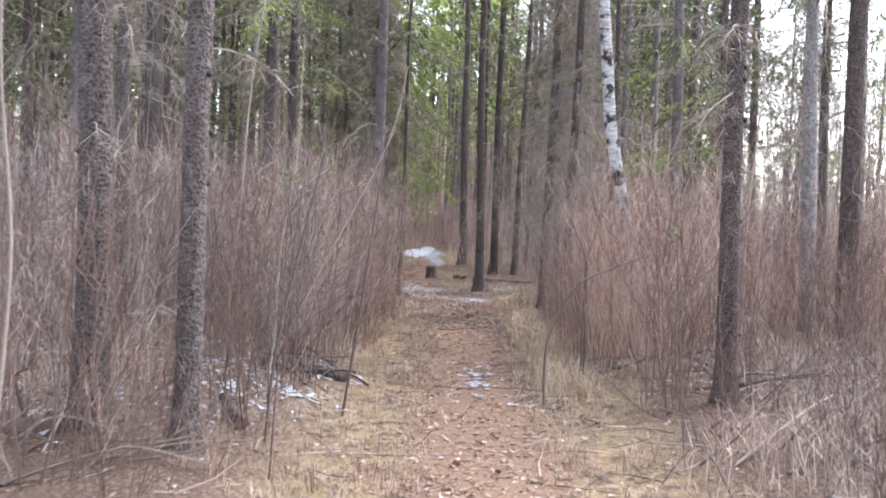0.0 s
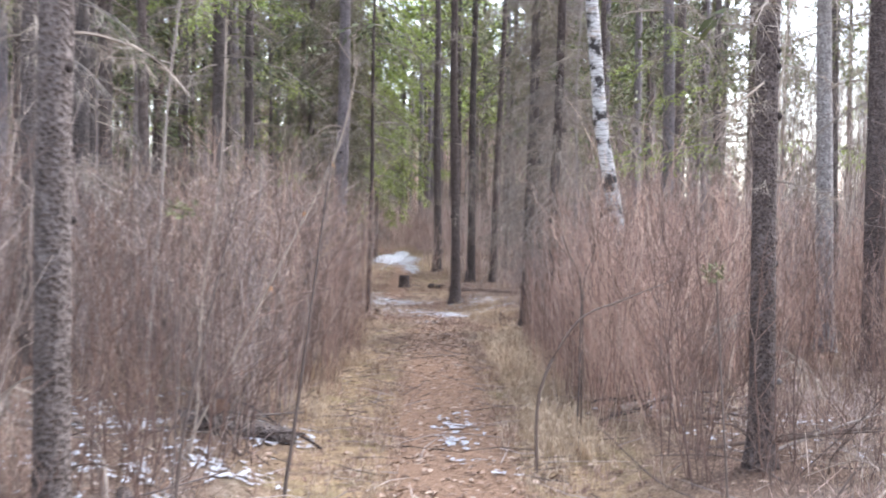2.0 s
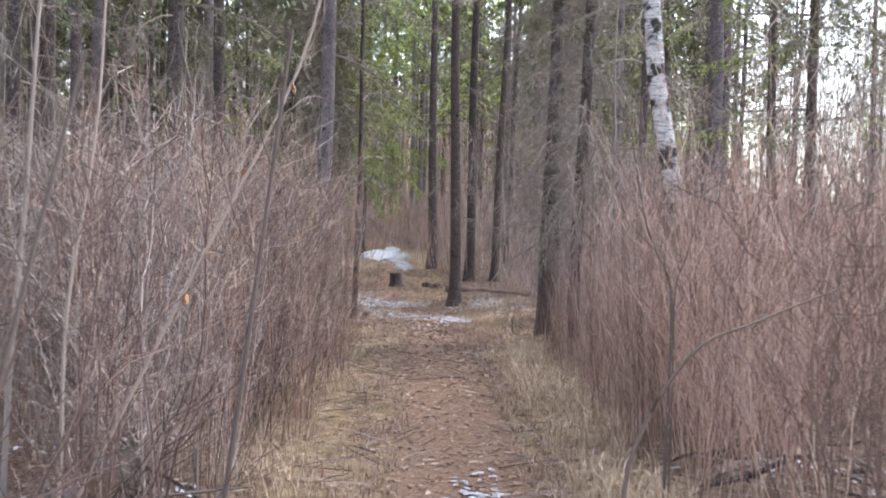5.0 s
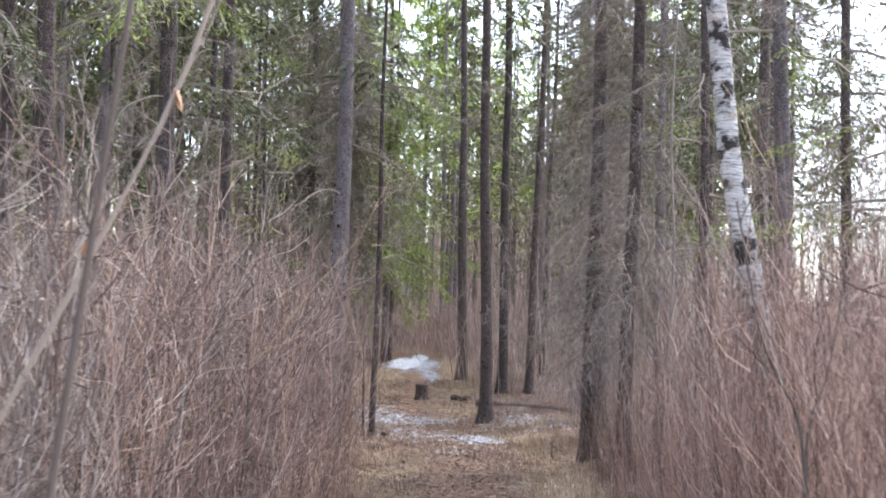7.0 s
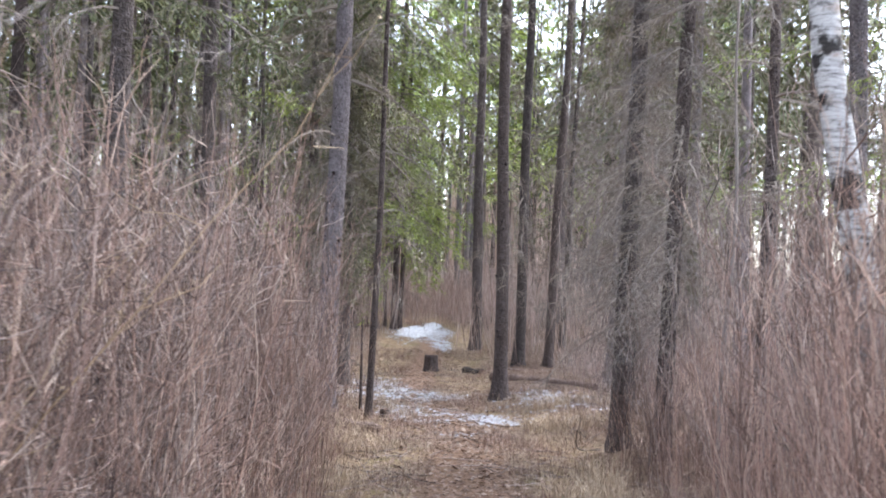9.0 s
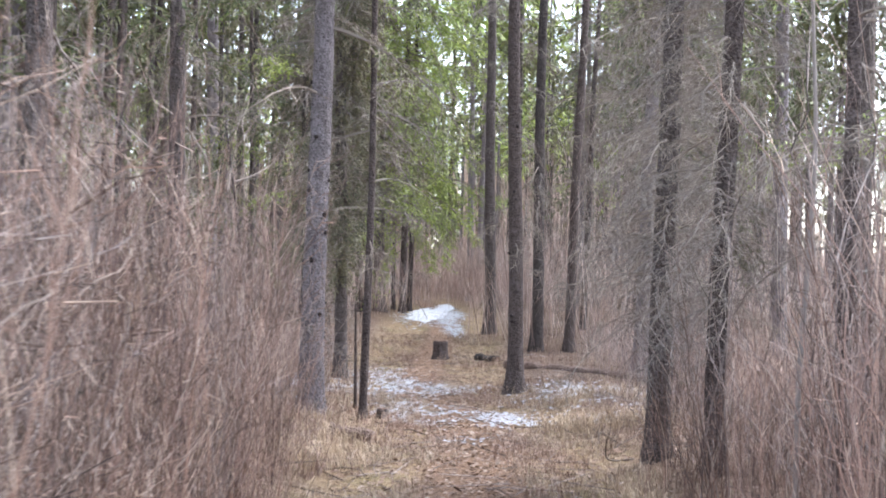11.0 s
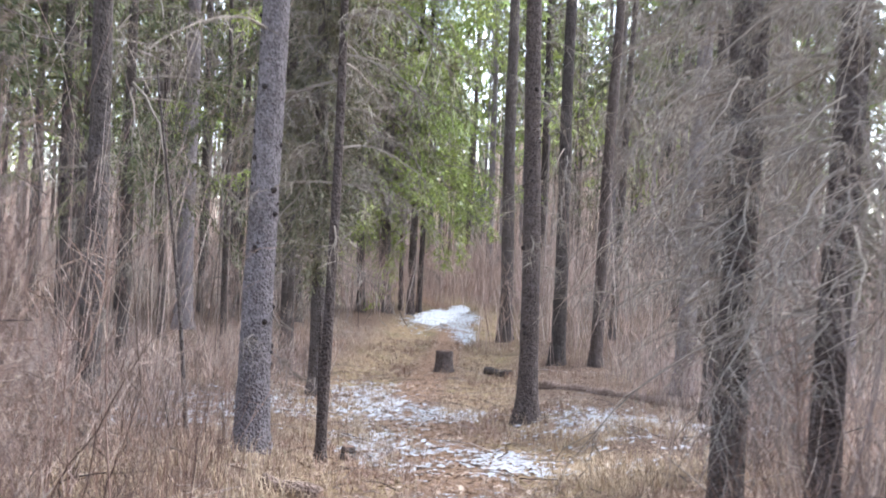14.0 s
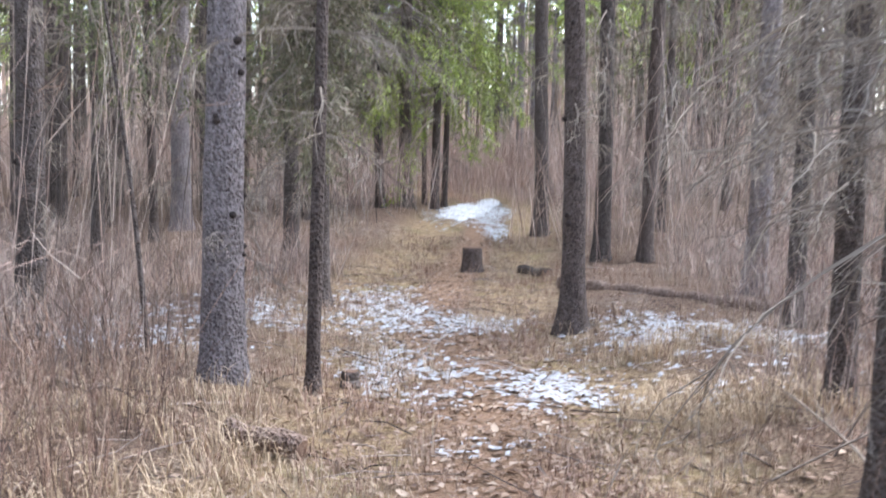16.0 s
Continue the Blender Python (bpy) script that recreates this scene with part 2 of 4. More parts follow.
class Soup:
    """Vertices and faces of one mesh."""

    def __init__(self):
        self.v, self.f = [], []

    def tube(self, pts, rads, n=3, cap=False, twist=0.0):
        pts = [Vector(p) for p in pts]
        start = len(self.v)
        for i, (p, r) in enumerate(zip(pts, rads)):
            d = pts[min(i + 1, len(pts) - 1)] - pts[max(i - 1, 0)]
            d.normalize()
            a = d.orthogonal() if abs(d.z) < 0.9 else d.cross(Vector((0, 1, 0)))
            a.normalize()
            b = d.cross(a)
            for k in range(n):
                t = 2 * math.pi * k / n + twist
                self.v.append(p + a * (r * math.cos(t)) + b * (r * math.sin(t)))
        for i in range(len(pts) - 1):
            o = start + i * n
            for k in range(n):
                k2 = (k + 1) % n
                self.f.append((o + k, o + k2, o + n + k2, o + n + k))
        if cap:
            self.f.append(tuple(start + k for k in reversed(range(n))))
            o = start + (len(pts) - 1) * n
            self.f.append(tuple(o + k for k in range(n)))

    def blade(self, p, q, w):
        """A thin flat sliver from p to q, w wide at its middle."""
        o, side = len(self.v), (q - p).cross(Vector((random.gauss(0, 1), random.gauss(0, 1), random.gauss(0, 1))))
        side = side.normalized() * (w / 2)
        c = p.lerp(q, 0.4)
        self.v += [p, c + side, q, c - side]
        self.f.append((o, o + 1, o + 2, o + 3))

    def mesh(self, name, material, soft=False):
        me = bpy.data.meshes.new(name)
        me.from_pydata([tuple(p) for p in self.v], [], self.f)
        me.materials.append(material)
        if soft:
            me.polygons.foreach_set("use_smooth", [True] * len(me.polygons))
        me.update()
        return me


def part(name, mesh, parent, label="", m=None):
    ob = new(name, mesh)
    ob.parent = parent
    if m is not None:
        ob.matrix_basis = m
    if label:
        ob["label"] = label
    return ob


def thing(name, x, y, label, category, group="", kind="", dz=0.0):
    ob = new(name)
    ob.empty_display_size = 0.2
    ob.location = (x, y, ground_z(x, y) + dz)
    return tagged(ob, label, category, group, kind)


def U(a, b):
    return random.uniform(a, b)


# ---- ground ----
def axis(fine_lo, fine_hi, step, far):
    vals = list(np.arange(fine_lo, fine_hi + 1e-6, step))
    g, s = fine_hi, step
    while g < far:
        s *= 1.25
        g += s
        vals.append(g)
    g, s = fine_lo, step
    while g > -far:
        s *= 1.25
        g -= s
        vals.insert(0, g)
    return vals


def build_ground():
    xs, ys = axis(-6, 6, 0.12, 400), axis(-2, 38, 0.14, 400)
    verts = [(x, y, ground_z(x, y)) for y in ys for x in xs]
    n = len(xs)
    faces = [(j * n + i, j * n + i + 1, (j + 1) * n + i + 1, (j + 1) * n + i) for j in range(len(ys) - 1) for i in range(n - 1)]
    me = bpy.data.meshes.new("ground")
    me.from_pydata(verts, [], faces)
    tr = me.attributes.new("trail", "FLOAT", "POINT")
    ve = me.attributes.new("verge", "FLOAT", "POINT")
    d = [abs(x - trail_x(y)) for x, y, _ in verts]
    half = [0.46 - 0.08 * smooth(8, 14, y) - 0.1 * smooth(20, 26, y) for _, y, _ in verts]
    tr.data.foreach_set("value", [1 - smooth(h - 0.4, h + 0.3, v) for v, h in zip(d, half)])
    ve.data.foreach_set("value", [smooth(0.1, 0.45, v) * (1 - smooth(0.8, 1.5, v)) for v in d])
    me.materials.append(M_GROUND)
    me.polygons.foreach_set("use_smooth", [True] * len(me.polygons))
    ob = new("ground", me)
    return tagged(ob, "leaf-littered forest floor with a trodden brown trail", "ground", kind="structure")


GROUND = build_ground()


# ---- trees ----
def trunk_mesh(r, height, lean, seed, bend=0.0, sides=14, flare=0.45, fine=6.5):
    """A tapering stem with a flared foot and an uneven skin; lean is sideways run per metre of height."""
    s, zs, z = Soup(), [], -0.12
    while z < fine:
        zs.append(z)
        z += 0.13
    while z < height:
        zs.append(z)
        z += 1.0
    for z in zs:
        rr = r * (1 - 0.8 * max(z, 0) / height) * (1 + flare * math.exp(-max(z, 0) / (r * 1.7)))
        cx = lean * z + bend * math.sin(z * 0.55) + 0.012 * math.sin(z * 1.3 + seed)
        cy = 0.015 * math.sin(z * 0.9 + seed * 2)
        for k in range(sides):
            a = 2 * math.pi * k / sides
            q = rr * (1 + 0.06 * noise.noise((math.cos(a) * 2 + seed, math.sin(a) * 2, z * 4))
                      + 0.13 * math.exp(-max(z, 0) / 0.12) * math.sin(a * 4 + seed) + 0.035 * noise.noise((a * 5, z * 14, seed)))
            s.v.append(Vector((cx + q * math.cos(a), cy + q * math.sin(a), z)))
    for j in range(len(zs) - 1):
        for k in range(sides):
            k2 = (k + 1) % sides
            s.f.append((j * sides + k, j * sides + k2, (j + 1) * sides + k2, (j + 1) * sides + k))
    return s


def dead_branch(length, droop, wisps):
    """A bare limb along +x with fine drooping twigs."""
    s = Soup()
    ang, pts = U(-0.15, 0.25), [Vector((0, 0, 0))]
    n = 8
    for i in range(n):
        ang -= droop / n * U(0.5, 1.5)
        d = Vector((math.cos(ang), U(-0.22, 0.22), math.sin(ang)))
        pts.append(pts[-1] + d.normalized() * (length / n))
    rads = [0.011 * length ** 0.5 * (1 - 0.85 * i / n) + 0.0012 for i in range(n + 1)]
    s.tube(pts, rads, 4)
    for _ in range(wisps):
        t = U(0.15, 1.0) * n
        i = min(int(t), n - 1)
        p = pts[i].lerp(pts[i + 1], t - i)
        d = Vector((U(0.1, 0.9), random.choice((-1, 1)) * U(0.2, 1), U(-0.9, 0.35))).normalized()
        L = U(0.12, 0.5) * length ** 0.5
        q, tw = p, [p]
        for _ in range(2):
            d = (d + Vector((U(-0.3, 0.3), U(-0.35, 0.35), U(-0.7, 0.1)))).normalized()
            q = q + d * (L / 2)
            tw.append(q)
        s.tube(tw, (0.0035, 0.0026, 0.0014), 3)
        for _ in range(5):
            c = tw[0].lerp(tw[1], U(0.3, 1)) if random.random() < 0.5 else tw[1].lerp(tw[2], U(0, 1))
            s.blade(c, c + Vector((U(-1, 1), U(-1, 1), U(-1.3, 0.3))).normalized() * U(0.08, 0.24), 0.006)
    return s


def green_bough(length, droop, twigs, size=1.0, bare=0.25):
    """A limb along +x with hanging needled twigs: wood and needles."""
    wood, leaf = Soup(), Soup()
    ang, pts, n = U(-0.1, 0.3), [Vector((0, 0, 0))], 7
    for i in range(n):
        ang -= droop / n * U(0.4, 1.6)
        pts.append(pts[-1] + Vector((math.cos(ang), U(-0.2, 0.2), math.sin(ang))).normalized() * (length / n))
    wood.tube(pts, [0.013 * (1 - 0.85 * i / n) + 0.0015 for i in range(n + 1)], 4)
    for _ in range(twigs):
        t = U(bare, 1.0) * n
        i = min(int(t), n - 1)
        p = pts[i].lerp(pts[i + 1], t - i)
        d = Vector((U(0.2, 1.0), random.choice((-1, 1)) * U(0.1, 1.0), U(-0.9, 0.1))).normalized()
        L = U(0.15, 0.42) * (1.15 - 0.5 * t / n) * size
        q = p + d * L + Vector((0, 0, -0.25 * L))
        wood.tube((p, q), (0.003, 0.0015), 3)
        for k in range(13):
            c = p.lerp(q, (k + 1) / 13)
            e = c + (d * U(0.2, 1) + Vector((U(-1, 1), U(-1, 1), U(-1, 0.6)))).normalized() * U(0.035, 0.075) * size
            leaf.blade(c, e, 0.013 * size)
    return wood, leaf


random.seed(11)
DEAD = [dead_branch(U(0.7, 1.5), U(0.3, 1.1), 19).mesh("dead_branch", M_DEAD_TWIG) for _ in range(7)]
STUBS = [dead_branch(U(0.25, 0.6), U(0.3, 1.0), 9).mesh("dead_branch", M_DEAD_TWIG) for _ in range(5)]


def knot_mesh():
    """The dark broken-off foot of a limb, along +x."""
    s = Soup()
    s.tube([(-0.01, 0, 0), (0.003, 0, 0.0), (0.008, 0, -0.001), (0.012, 0, -0.002)], (0.02, 0.016, 0.011, 0.006), 9, True)
    return s.mesh("knot", M_KNOT, True)


KNOT = knot_mesh()


def whorl_mesh():
    """The dead limbs of one far tree, round its stem."""
    s = Soup()
    for _ in range(6):
        b = dead_branch(U(0.9, 1.7), U(0.2, 0.9), 5)
        m, o = pose(0, 0, U(1.4, 6.5), U(-20, 20), U(-10, 20), U(0, 360)), len(s.v)
        s.v += [m @ p for p in b.v]
        s.f += [tuple(o + i for i in f) for f in b.f]
    return s.mesh("dead_limb_whorl", M_DEAD_TWIG)


FAR_DEAD = [whorl_mesh() for _ in range(6)]
BOUGHS = []
# Three boughs with plain needles, three with the needles coloured as sunlit.
for mat in (M_NEEDLE, M_NEEDLE, M_NEEDLE, M_NEEDLE_SUNLIT, M_NEEDLE_SUNLIT, M_NEEDLE_SUNLIT):
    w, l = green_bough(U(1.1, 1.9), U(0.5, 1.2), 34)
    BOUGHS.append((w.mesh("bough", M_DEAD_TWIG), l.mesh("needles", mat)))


DRAPES = []
for _ in range(4):
    w, l = green_bough(U(1.0, 1.5), U(1.3, 1.9), 44, 1.25, 0.08)
    DRAPES.append((w.mesh("bough", M_DEAD_TWIG), l.mesh("needles", M_NEEDLE_DULL)))


def crown_mesh(seed, height, radius, mat, count, blades=20, k=1.0):
    """The upper crown: whorls of drooping needled limbs round the stem, with gaps."""
    random.seed(seed)
    leaf = Soup()
    for _ in range(count):
        z = height * U(0, 1) ** 0.9
        a, reach = U(0, 2 * math.pi), radius * (1 - 0.85 * z / height) * U(0.5, 1.15) + 0.15
        out = Vector((math.cos(a), math.sin(a), 0))
        side = Vector((-out.y, out.x, 0))
        for _ in range(blades):
            f = U(0.12, 1) ** 0.8
            p = out * (reach * f) + Vector((0, 0, z - 0.45 * reach * f * f)) + side * U(-0.25, 0.25) * reach * f
            d = (out * U(0, 1) + side * U(-0.8, 0.8) + Vector((0, 0, U(-1.1, 0.1)))).normalized()
            leaf.blade(p, p + d * U(0.14, 0.34) * k, U(0.03, 0.065) * k)
    return leaf.mesh("crown", mat)


CROWNS = [crown_mesh(s, 9.0, 1.7, m, 95) for s, m in ((1, M_NEEDLE), (2, M_NEEDLE), (3, M_NEEDLE_SUNLIT), (4, M_NEEDLE))]
FAR_CROWNS = [crown_mesh(s, 8.0, 1.5, m, 50, 11, 1.7) for s, m in ((17, M_NEEDLE), (18, M_NEEDLE_SUNLIT), (19, M_NEEDLE))]
THIN_CROWNS = [crown_mesh(s, 7.0, 1.3, m, 48) for s, m in ((7, M_NEEDLE), (8, M_NEEDLE), (9, M_NEEDLE))]


def conifer(name, x, y, r, lean=0.0, bark_mat=None, label="", height=15.0, crown_at=6.5, dead=(8, 0.8, 5.0), stubs=8,
            green=(0, 2.0, 6.0), light=False, group="spruces beside the trail", flare=0.42, bend=0.0, twig=(0.6, 1.1), knots=0, drape=0):
    """One spruce: trunk, dead limbs, needled boughs and a crown. dead and green: how many, from and to what height.
    light: sunlight put into the needle colour.
    """
    tree = thing(name, x, y, label or "tall slim spruce with scaly grey-brown bark and dead lower twigs", "tree", group)
    seed = x * 3.1 + y
    part("trunk", trunk_mesh(r, height, lean, seed, bend, 16 if r > 0.09 else 12, flare).mesh("trunk", bark_mat or M_SPRUCE, True), tree)

    def on_stem(z):
        return Vector((lean * z + bend * math.sin(z * 0.55), 0, z))

    for count, meshes, lo, hi in ((dead[0], DEAD, dead[1], dead[2]), (stubs, STUBS, 0.7, 5.5)):
        for _ in range(count):
            z, a, k = U(lo, hi), U(0, 360), U(*twig)
            m = Matrix.Translation(on_stem(z)) @ pose(0, 0, 0, U(-20, 20), U(-10, 25), a) @ Matrix.Translation((r * 0.5, 0, 0)) @ Matrix.Scale(k, 4)
            part("dead_branch", random.choice(meshes), tree, m=m)
    for _ in range(knots):
        z, a = U(0.25, 5.0), U(0, 360)
        rr = r * (1 - 0.8 * z / height)
        part("knot", KNOT, tree, m=Matrix.Translation(on_stem(z)) @ pose(0, 0, 0, 0, 0, a) @ Matrix.Translation((rr * 0.93, 0, 0)) @ Matrix.Scale(U(0.6, 1.35), 4))
    for _ in range(green[0]):
        z, a = U(green[1], green[2]), U(0, 360)
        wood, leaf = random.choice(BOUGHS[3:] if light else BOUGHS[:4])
        m = Matrix.Translation(on_stem(z)) @ pose(0, 0, 0, U(-15, 15), U(-5, 25), a) @ Matrix.Scale(U(1.0, 1.75) if light else U(0.8, 1.5), 4)
        b = part("bough", wood, tree, m=m)
        part("needles", leaf, b, "green spruce needles")
    for _ in range(drape):
        z, a = U(2.1, 7.0), U(0, 360)
        wood, leaf = random.choice(DRAPES)
        b = part("bough", wood, tree, m=Matrix.Translation(on_stem(z)) @ pose(0, 0, 0, U(-15, 15), U(0, 25), a) @ Matrix.Scale(U(0.6, 1.1), 4))
        part("needles", leaf, b, "dull olive half-dead needles")
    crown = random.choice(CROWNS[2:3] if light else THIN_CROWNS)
    part("crown", crown, tree, "green needled crown", Matrix.Translation(on_stem(crown_at)) @ pose(0, 0, 0, 0, 0, U(0, 360)))
    return tree


random.seed(21)
VEIL = dict(dead=(120, 1.0, 6.0), stubs=46, twig=(0.4, 0.85))
BARE = "slim dark spruce trunk with bare lower stem"
conifer("spruce_tree", -1.26, 19.87, 0.118, 0.012, M_LICHEN, "stout spruce trunk with pale lichened scaly bark", dead=(5, 2.6, 5), stubs=7, green=(4, 3.4, 6), knots=64)
conifer("spruce_tree", -0.77, 20.01, 0.042, 0.008, M_REDBARK, "thin dark young spruce stem beside the stout one", height=9, dead=(10, 1.8, 5), crown_at=4.8)
conifer("spruce_tree", -1.46, 23.65, 0.085, -0.012, M_SPRUCE, "spruce draped in dead grey twigs and dull green boughs", dead=(60, 1.5, 6.5), stubs=30, green=(8, 3.6, 7.5), drape=64)
conifer("spruce_tree", 0.76, 22.5, 0.092, -0.02, M_REDBARK, "straight dark spruce trunk flared at its foot, standing in the clearing", dead=(4, 3, 6), stubs=14, flare=0.8, knots=30)
conifer("spruce_tree", 0.53, 30.16, 0.112, -0.012, M_SPRUCE, BARE, dead=(8, 2.5, 7))
conifer("spruce_tree", 1.26, 27.32, 0.1, 0.0, M_SPRUCE, BARE, dead=(14, 2, 7))
conifer("spruce_tree", 1.76, 27.2, 0.085, 0.03, M_REDBARK, BARE, dead=(20, 1.5, 7))
conifer("spruce_tree", 2.27, 30.16, 0.062, 0.03, M_SPRUCE, BARE, **VEIL)
conifer("spruce_tree", 2.48, 24.31, 0.105, 0.03, M_LICHEN, dead=(44, 1.2, 6))
conifer("spruce_tree", 2.47, 22.57, 0.075, 0.0, M_SPRUCE, dead=(60, 1.2, 6))
conifer("spruce_tree", 2.02, 19.65, 0.075, 0.005, M_SPRUCE, "spruce veiled in dense dead grey twigs", **VEIL)
conifer("spruce_tree", 1.63, 17.5, 0.088, 0.012, M_SPRUCE, "spruce veiled in dense dead grey twigs", dead=(110, 1.3, 6.0), stubs=40, twig=(0.35, 0.75), drape=12)
conifer("spruce_tree", 1.86, 16.7, 0.073, 0.02, M_REDBARK, "spruce veiled in dense dead grey twigs", **VEIL)
conifer("spruce_tree", -2.95, 21.13, 0.1, 0.0, M_SPRUCE, dead=(3, 3.0, 5.5), stubs=5, knots=20)
conifer("spruce_tree", -6.18, 28.97, 0.077, 0.015, M_SPRUCE)
conifer("spruce_tree", -5.74, 29.6, 0.07, 0.015, M_REDBARK)
conifer("spruce_tree", -4.54, 28.04, 0.06, -0.01, M_REDBARK, dead=(14, 1.5, 6))
conifer("spruce_tree", -4.55, 29.25, 0.14, -0.005, M_LICHEN, dead=(20, 1.5, 6))
conifer("spruce_tree", -2.33, 26.35, 0.092, -0.01, M_SPRUCE, dead=(50, 1.0, 6.5), stubs=20, green=(26, 2.2, 8), drape=30)
conifer("spruce_tree", -2.2, 32.71, 0.08, -0.04, M_SPRUCE, dead=(30, 1.0, 7), green=(24, 2.2, 9), drape=40)
conifer("spruce_tree", -1.82, 33.27, 0.12, -0.01, M_SPRUCE, "spruce with boughs coloured bright sunlit green beside the trail bend", dead=(40, 1.2, 6), green=(34, 2.0, 8), light=True)
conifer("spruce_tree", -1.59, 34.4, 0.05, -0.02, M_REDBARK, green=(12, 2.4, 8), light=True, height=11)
conifer("spruce_tree", -1.35, 33.9, 0.08, 0.0, M_REDBARK, "spruce with boughs coloured bright sunlit green beside the trail bend", green=(70, 1.6, 8.5), light=True)
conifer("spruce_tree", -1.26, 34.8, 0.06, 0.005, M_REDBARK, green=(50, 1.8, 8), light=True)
conifer("spruce_tree", -3.31, 26.97, 0.046, -0.015, M_SPRUCE, green=(6, 2.5, 6), height=11)
conifer("spruce_tree", -3.0, 30.5, 0.09, 0.0, M_SPRUCE, dead=(40, 1.0, 6), green=(30, 2.4, 10))
conifer("spruce_tree", -3.9, 24.6, 0.07, 0.0, M_SPRUCE, dead=(20, 1.0, 6), green=(24, 2.2, 8))
conifer("spruce_tree", -1.9, 6.0, 0.1, -0.01, M_SPRUCE, "dark spruce trunk with knotty bark among shrubs", dead=(1, 2.4, 4), stubs=9, knots=26)
conifer("spruce_tree", -1.36, 5.9, 0.075, 0.022, M_SPRUCE, "spruce trunk with rough flaking lichened bark", dead=(1, 2.4, 4), stubs=9, knots=26)
knotted = conifer("spruce_tree", 2.11, 8.13, 0.08, 0.0, M_REDBARK, "reddish-brown spruce trunk with long bare dead twigs", dead=(11, 0.9, 4.5), stubs=16, knots=34, twig=(0.4, 0.8))
conifer("spruce_tree", 5.39, 15.7, 0.075, -0.02, M_SPRUCE, dead=(10, 1.5, 5), green=(4, 4, 6))
conifer("spruce_tree", 5.42, 14.56, 0.06, -0.01, M_SPRUCE, dead=(10, 1.5, 5), green=(2, 3, 6))
conifer("spruce_tree", 3.67, 17.58, 0.1, -0.015, M_LICHEN, dead=(10, 1.5, 5), green=(3, 4, 6))
conifer("spruce_tree", 4.45, 17.81, 0.066, -0.015, M_SPRUCE, dead=(9, 1.5, 5), green=(3, 3, 6))
conifer("spruce_tree", 4.99, 17.92, 0.076, -0.015, M_REDBARK, dead=(10, 1.5, 5), green=(11, 2.5, 6))
conifer("spruce_tree", -3.85, 14.56, 0.12, -0.012, M_SPRUCE, dead=(22, 1.2, 5.5), green=(4, 3, 6))
conifer("spruce_tree", -4.23, 16.8, 0.077, -0.012, M_REDBARK, dead=(18, 1.2, 5.5))
conifer("spruce_tree", -6.76, 17.92, 0.09, -0.01, M_SPRUCE, dead=(16, 1.2, 5.5), green=(5, 3, 6))
conifer("spruce_tree", -2.66, 16.8, 0.105, -0.012, M_SPRUCE, dead=(26, 1.2, 5.5), green=(4, 3, 6))
conifer("spruce_tree", -5.4, 24.0, 0.065, -0.01, M_SPRUCE, dead=(16, 1.2, 5.5))
conifer("spruce_tree", 2.36, 15.7, 0.05, 0.0, M_REDBARK, dead=(22, 1.2, 5), height=11)
conifer("spruce_tree", -3.3, 11.2, 0.08, 0.01, M_SPRUCE, dead=(24, 1.2, 5))


def birch(x, y, r, points, label, height=12.0, mat=None):
    tree = thing("birch_tree", x, y, label, "tree", "birches among the spruces")
    s = Soup()
    zs = np.arange(-0.1, height, 0.2)
    px = [p[0] for p in points]
    pz = [p[1] for p in points]
    pts = [(float(np.interp(z, pz, px)), 0.01 * math.sin(z * 2), float(z)) for z in zs]
    s.tube(pts, [r * (1 - 0.7 * max(z, 0) / height) * (1 + 0.4 * math.exp(-max(z, 0) / 0.2)) * (1 + 0.05 * noise.noise((0, 0, z * 5))) for z in zs], 14)
    part("trunk", s.mesh("trunk", mat or M_BIRCH, True), tree)
    for _ in range(9):
        z = U(3.6, 8)
        m = Matrix.Translation((float(np.interp(z, pz, px)), 0, z)) @ pose(0, 0, 0, U(-20, 20), U(-60, -20), U(0, 360)) @ Matrix.Scale(U(0.9, 1.6), 4)
        part("branch", random.choice(DEAD), tree, m=m)
    return tree


birch(2.36, 13.2, 0.085, ((0, 0), (-0.18, 1.2), (-0.42, 2.4), (-0.5, 3.3), (-0.75, 6), (-1.1, 12)), "leaning white birch trunk with dark bark scars")
birch(4.55, 13.66, 0.1, ((0, 0), (-0.1, 3), (-0.3, 12)), "upright greyish birch trunk with dark patches", mat=M_GREY_BIRCH)


# ---- far woods ----
def far_tree(i, x, y, low=3.0):
    h = U(12, 19)
    tree = thing("conifer", x, y, "distant slender conifer in the woods", "tree", "far woods")
    r = U(0.06, 0.13)
    s = Soup()
    lean = U(-0.015, 0.02)
    s.tube([(lean * z, 0, z) for z in (-0.2, 0.3, 2, 5, 9, h)], [r * 1.3, r, r * 0.92, r * 0.75, r * 0.5, 0.02], 8)
    part("trunk", s.mesh("trunk", random.choice((M_SPRUCE, M_SPRUCE, M_REDBARK, M_LICHEN)), True), tree)
    k = U(0.85, 1.35)
    m = Matrix.Translation((0, 0, U(low, low + 3.2))) @ pose(0, 0, 0, 0, 0, U(0, 360)) @ Matrix.Diagonal((k, k, U(0.8, 1.25), 1))
    part("crown", random.choice(FAR_CROWNS if y > 42 else CROWNS if low > 3.2 else THIN_CROWNS + CROWNS[:2]), tree, "sparse green needled crown", m)
    tagged(part("dead_limb_whorl", random.choice(FAR_DEAD), tree, m=pose(0, 0, 0, 0, 0, U(0, 360))), kind="stuff")


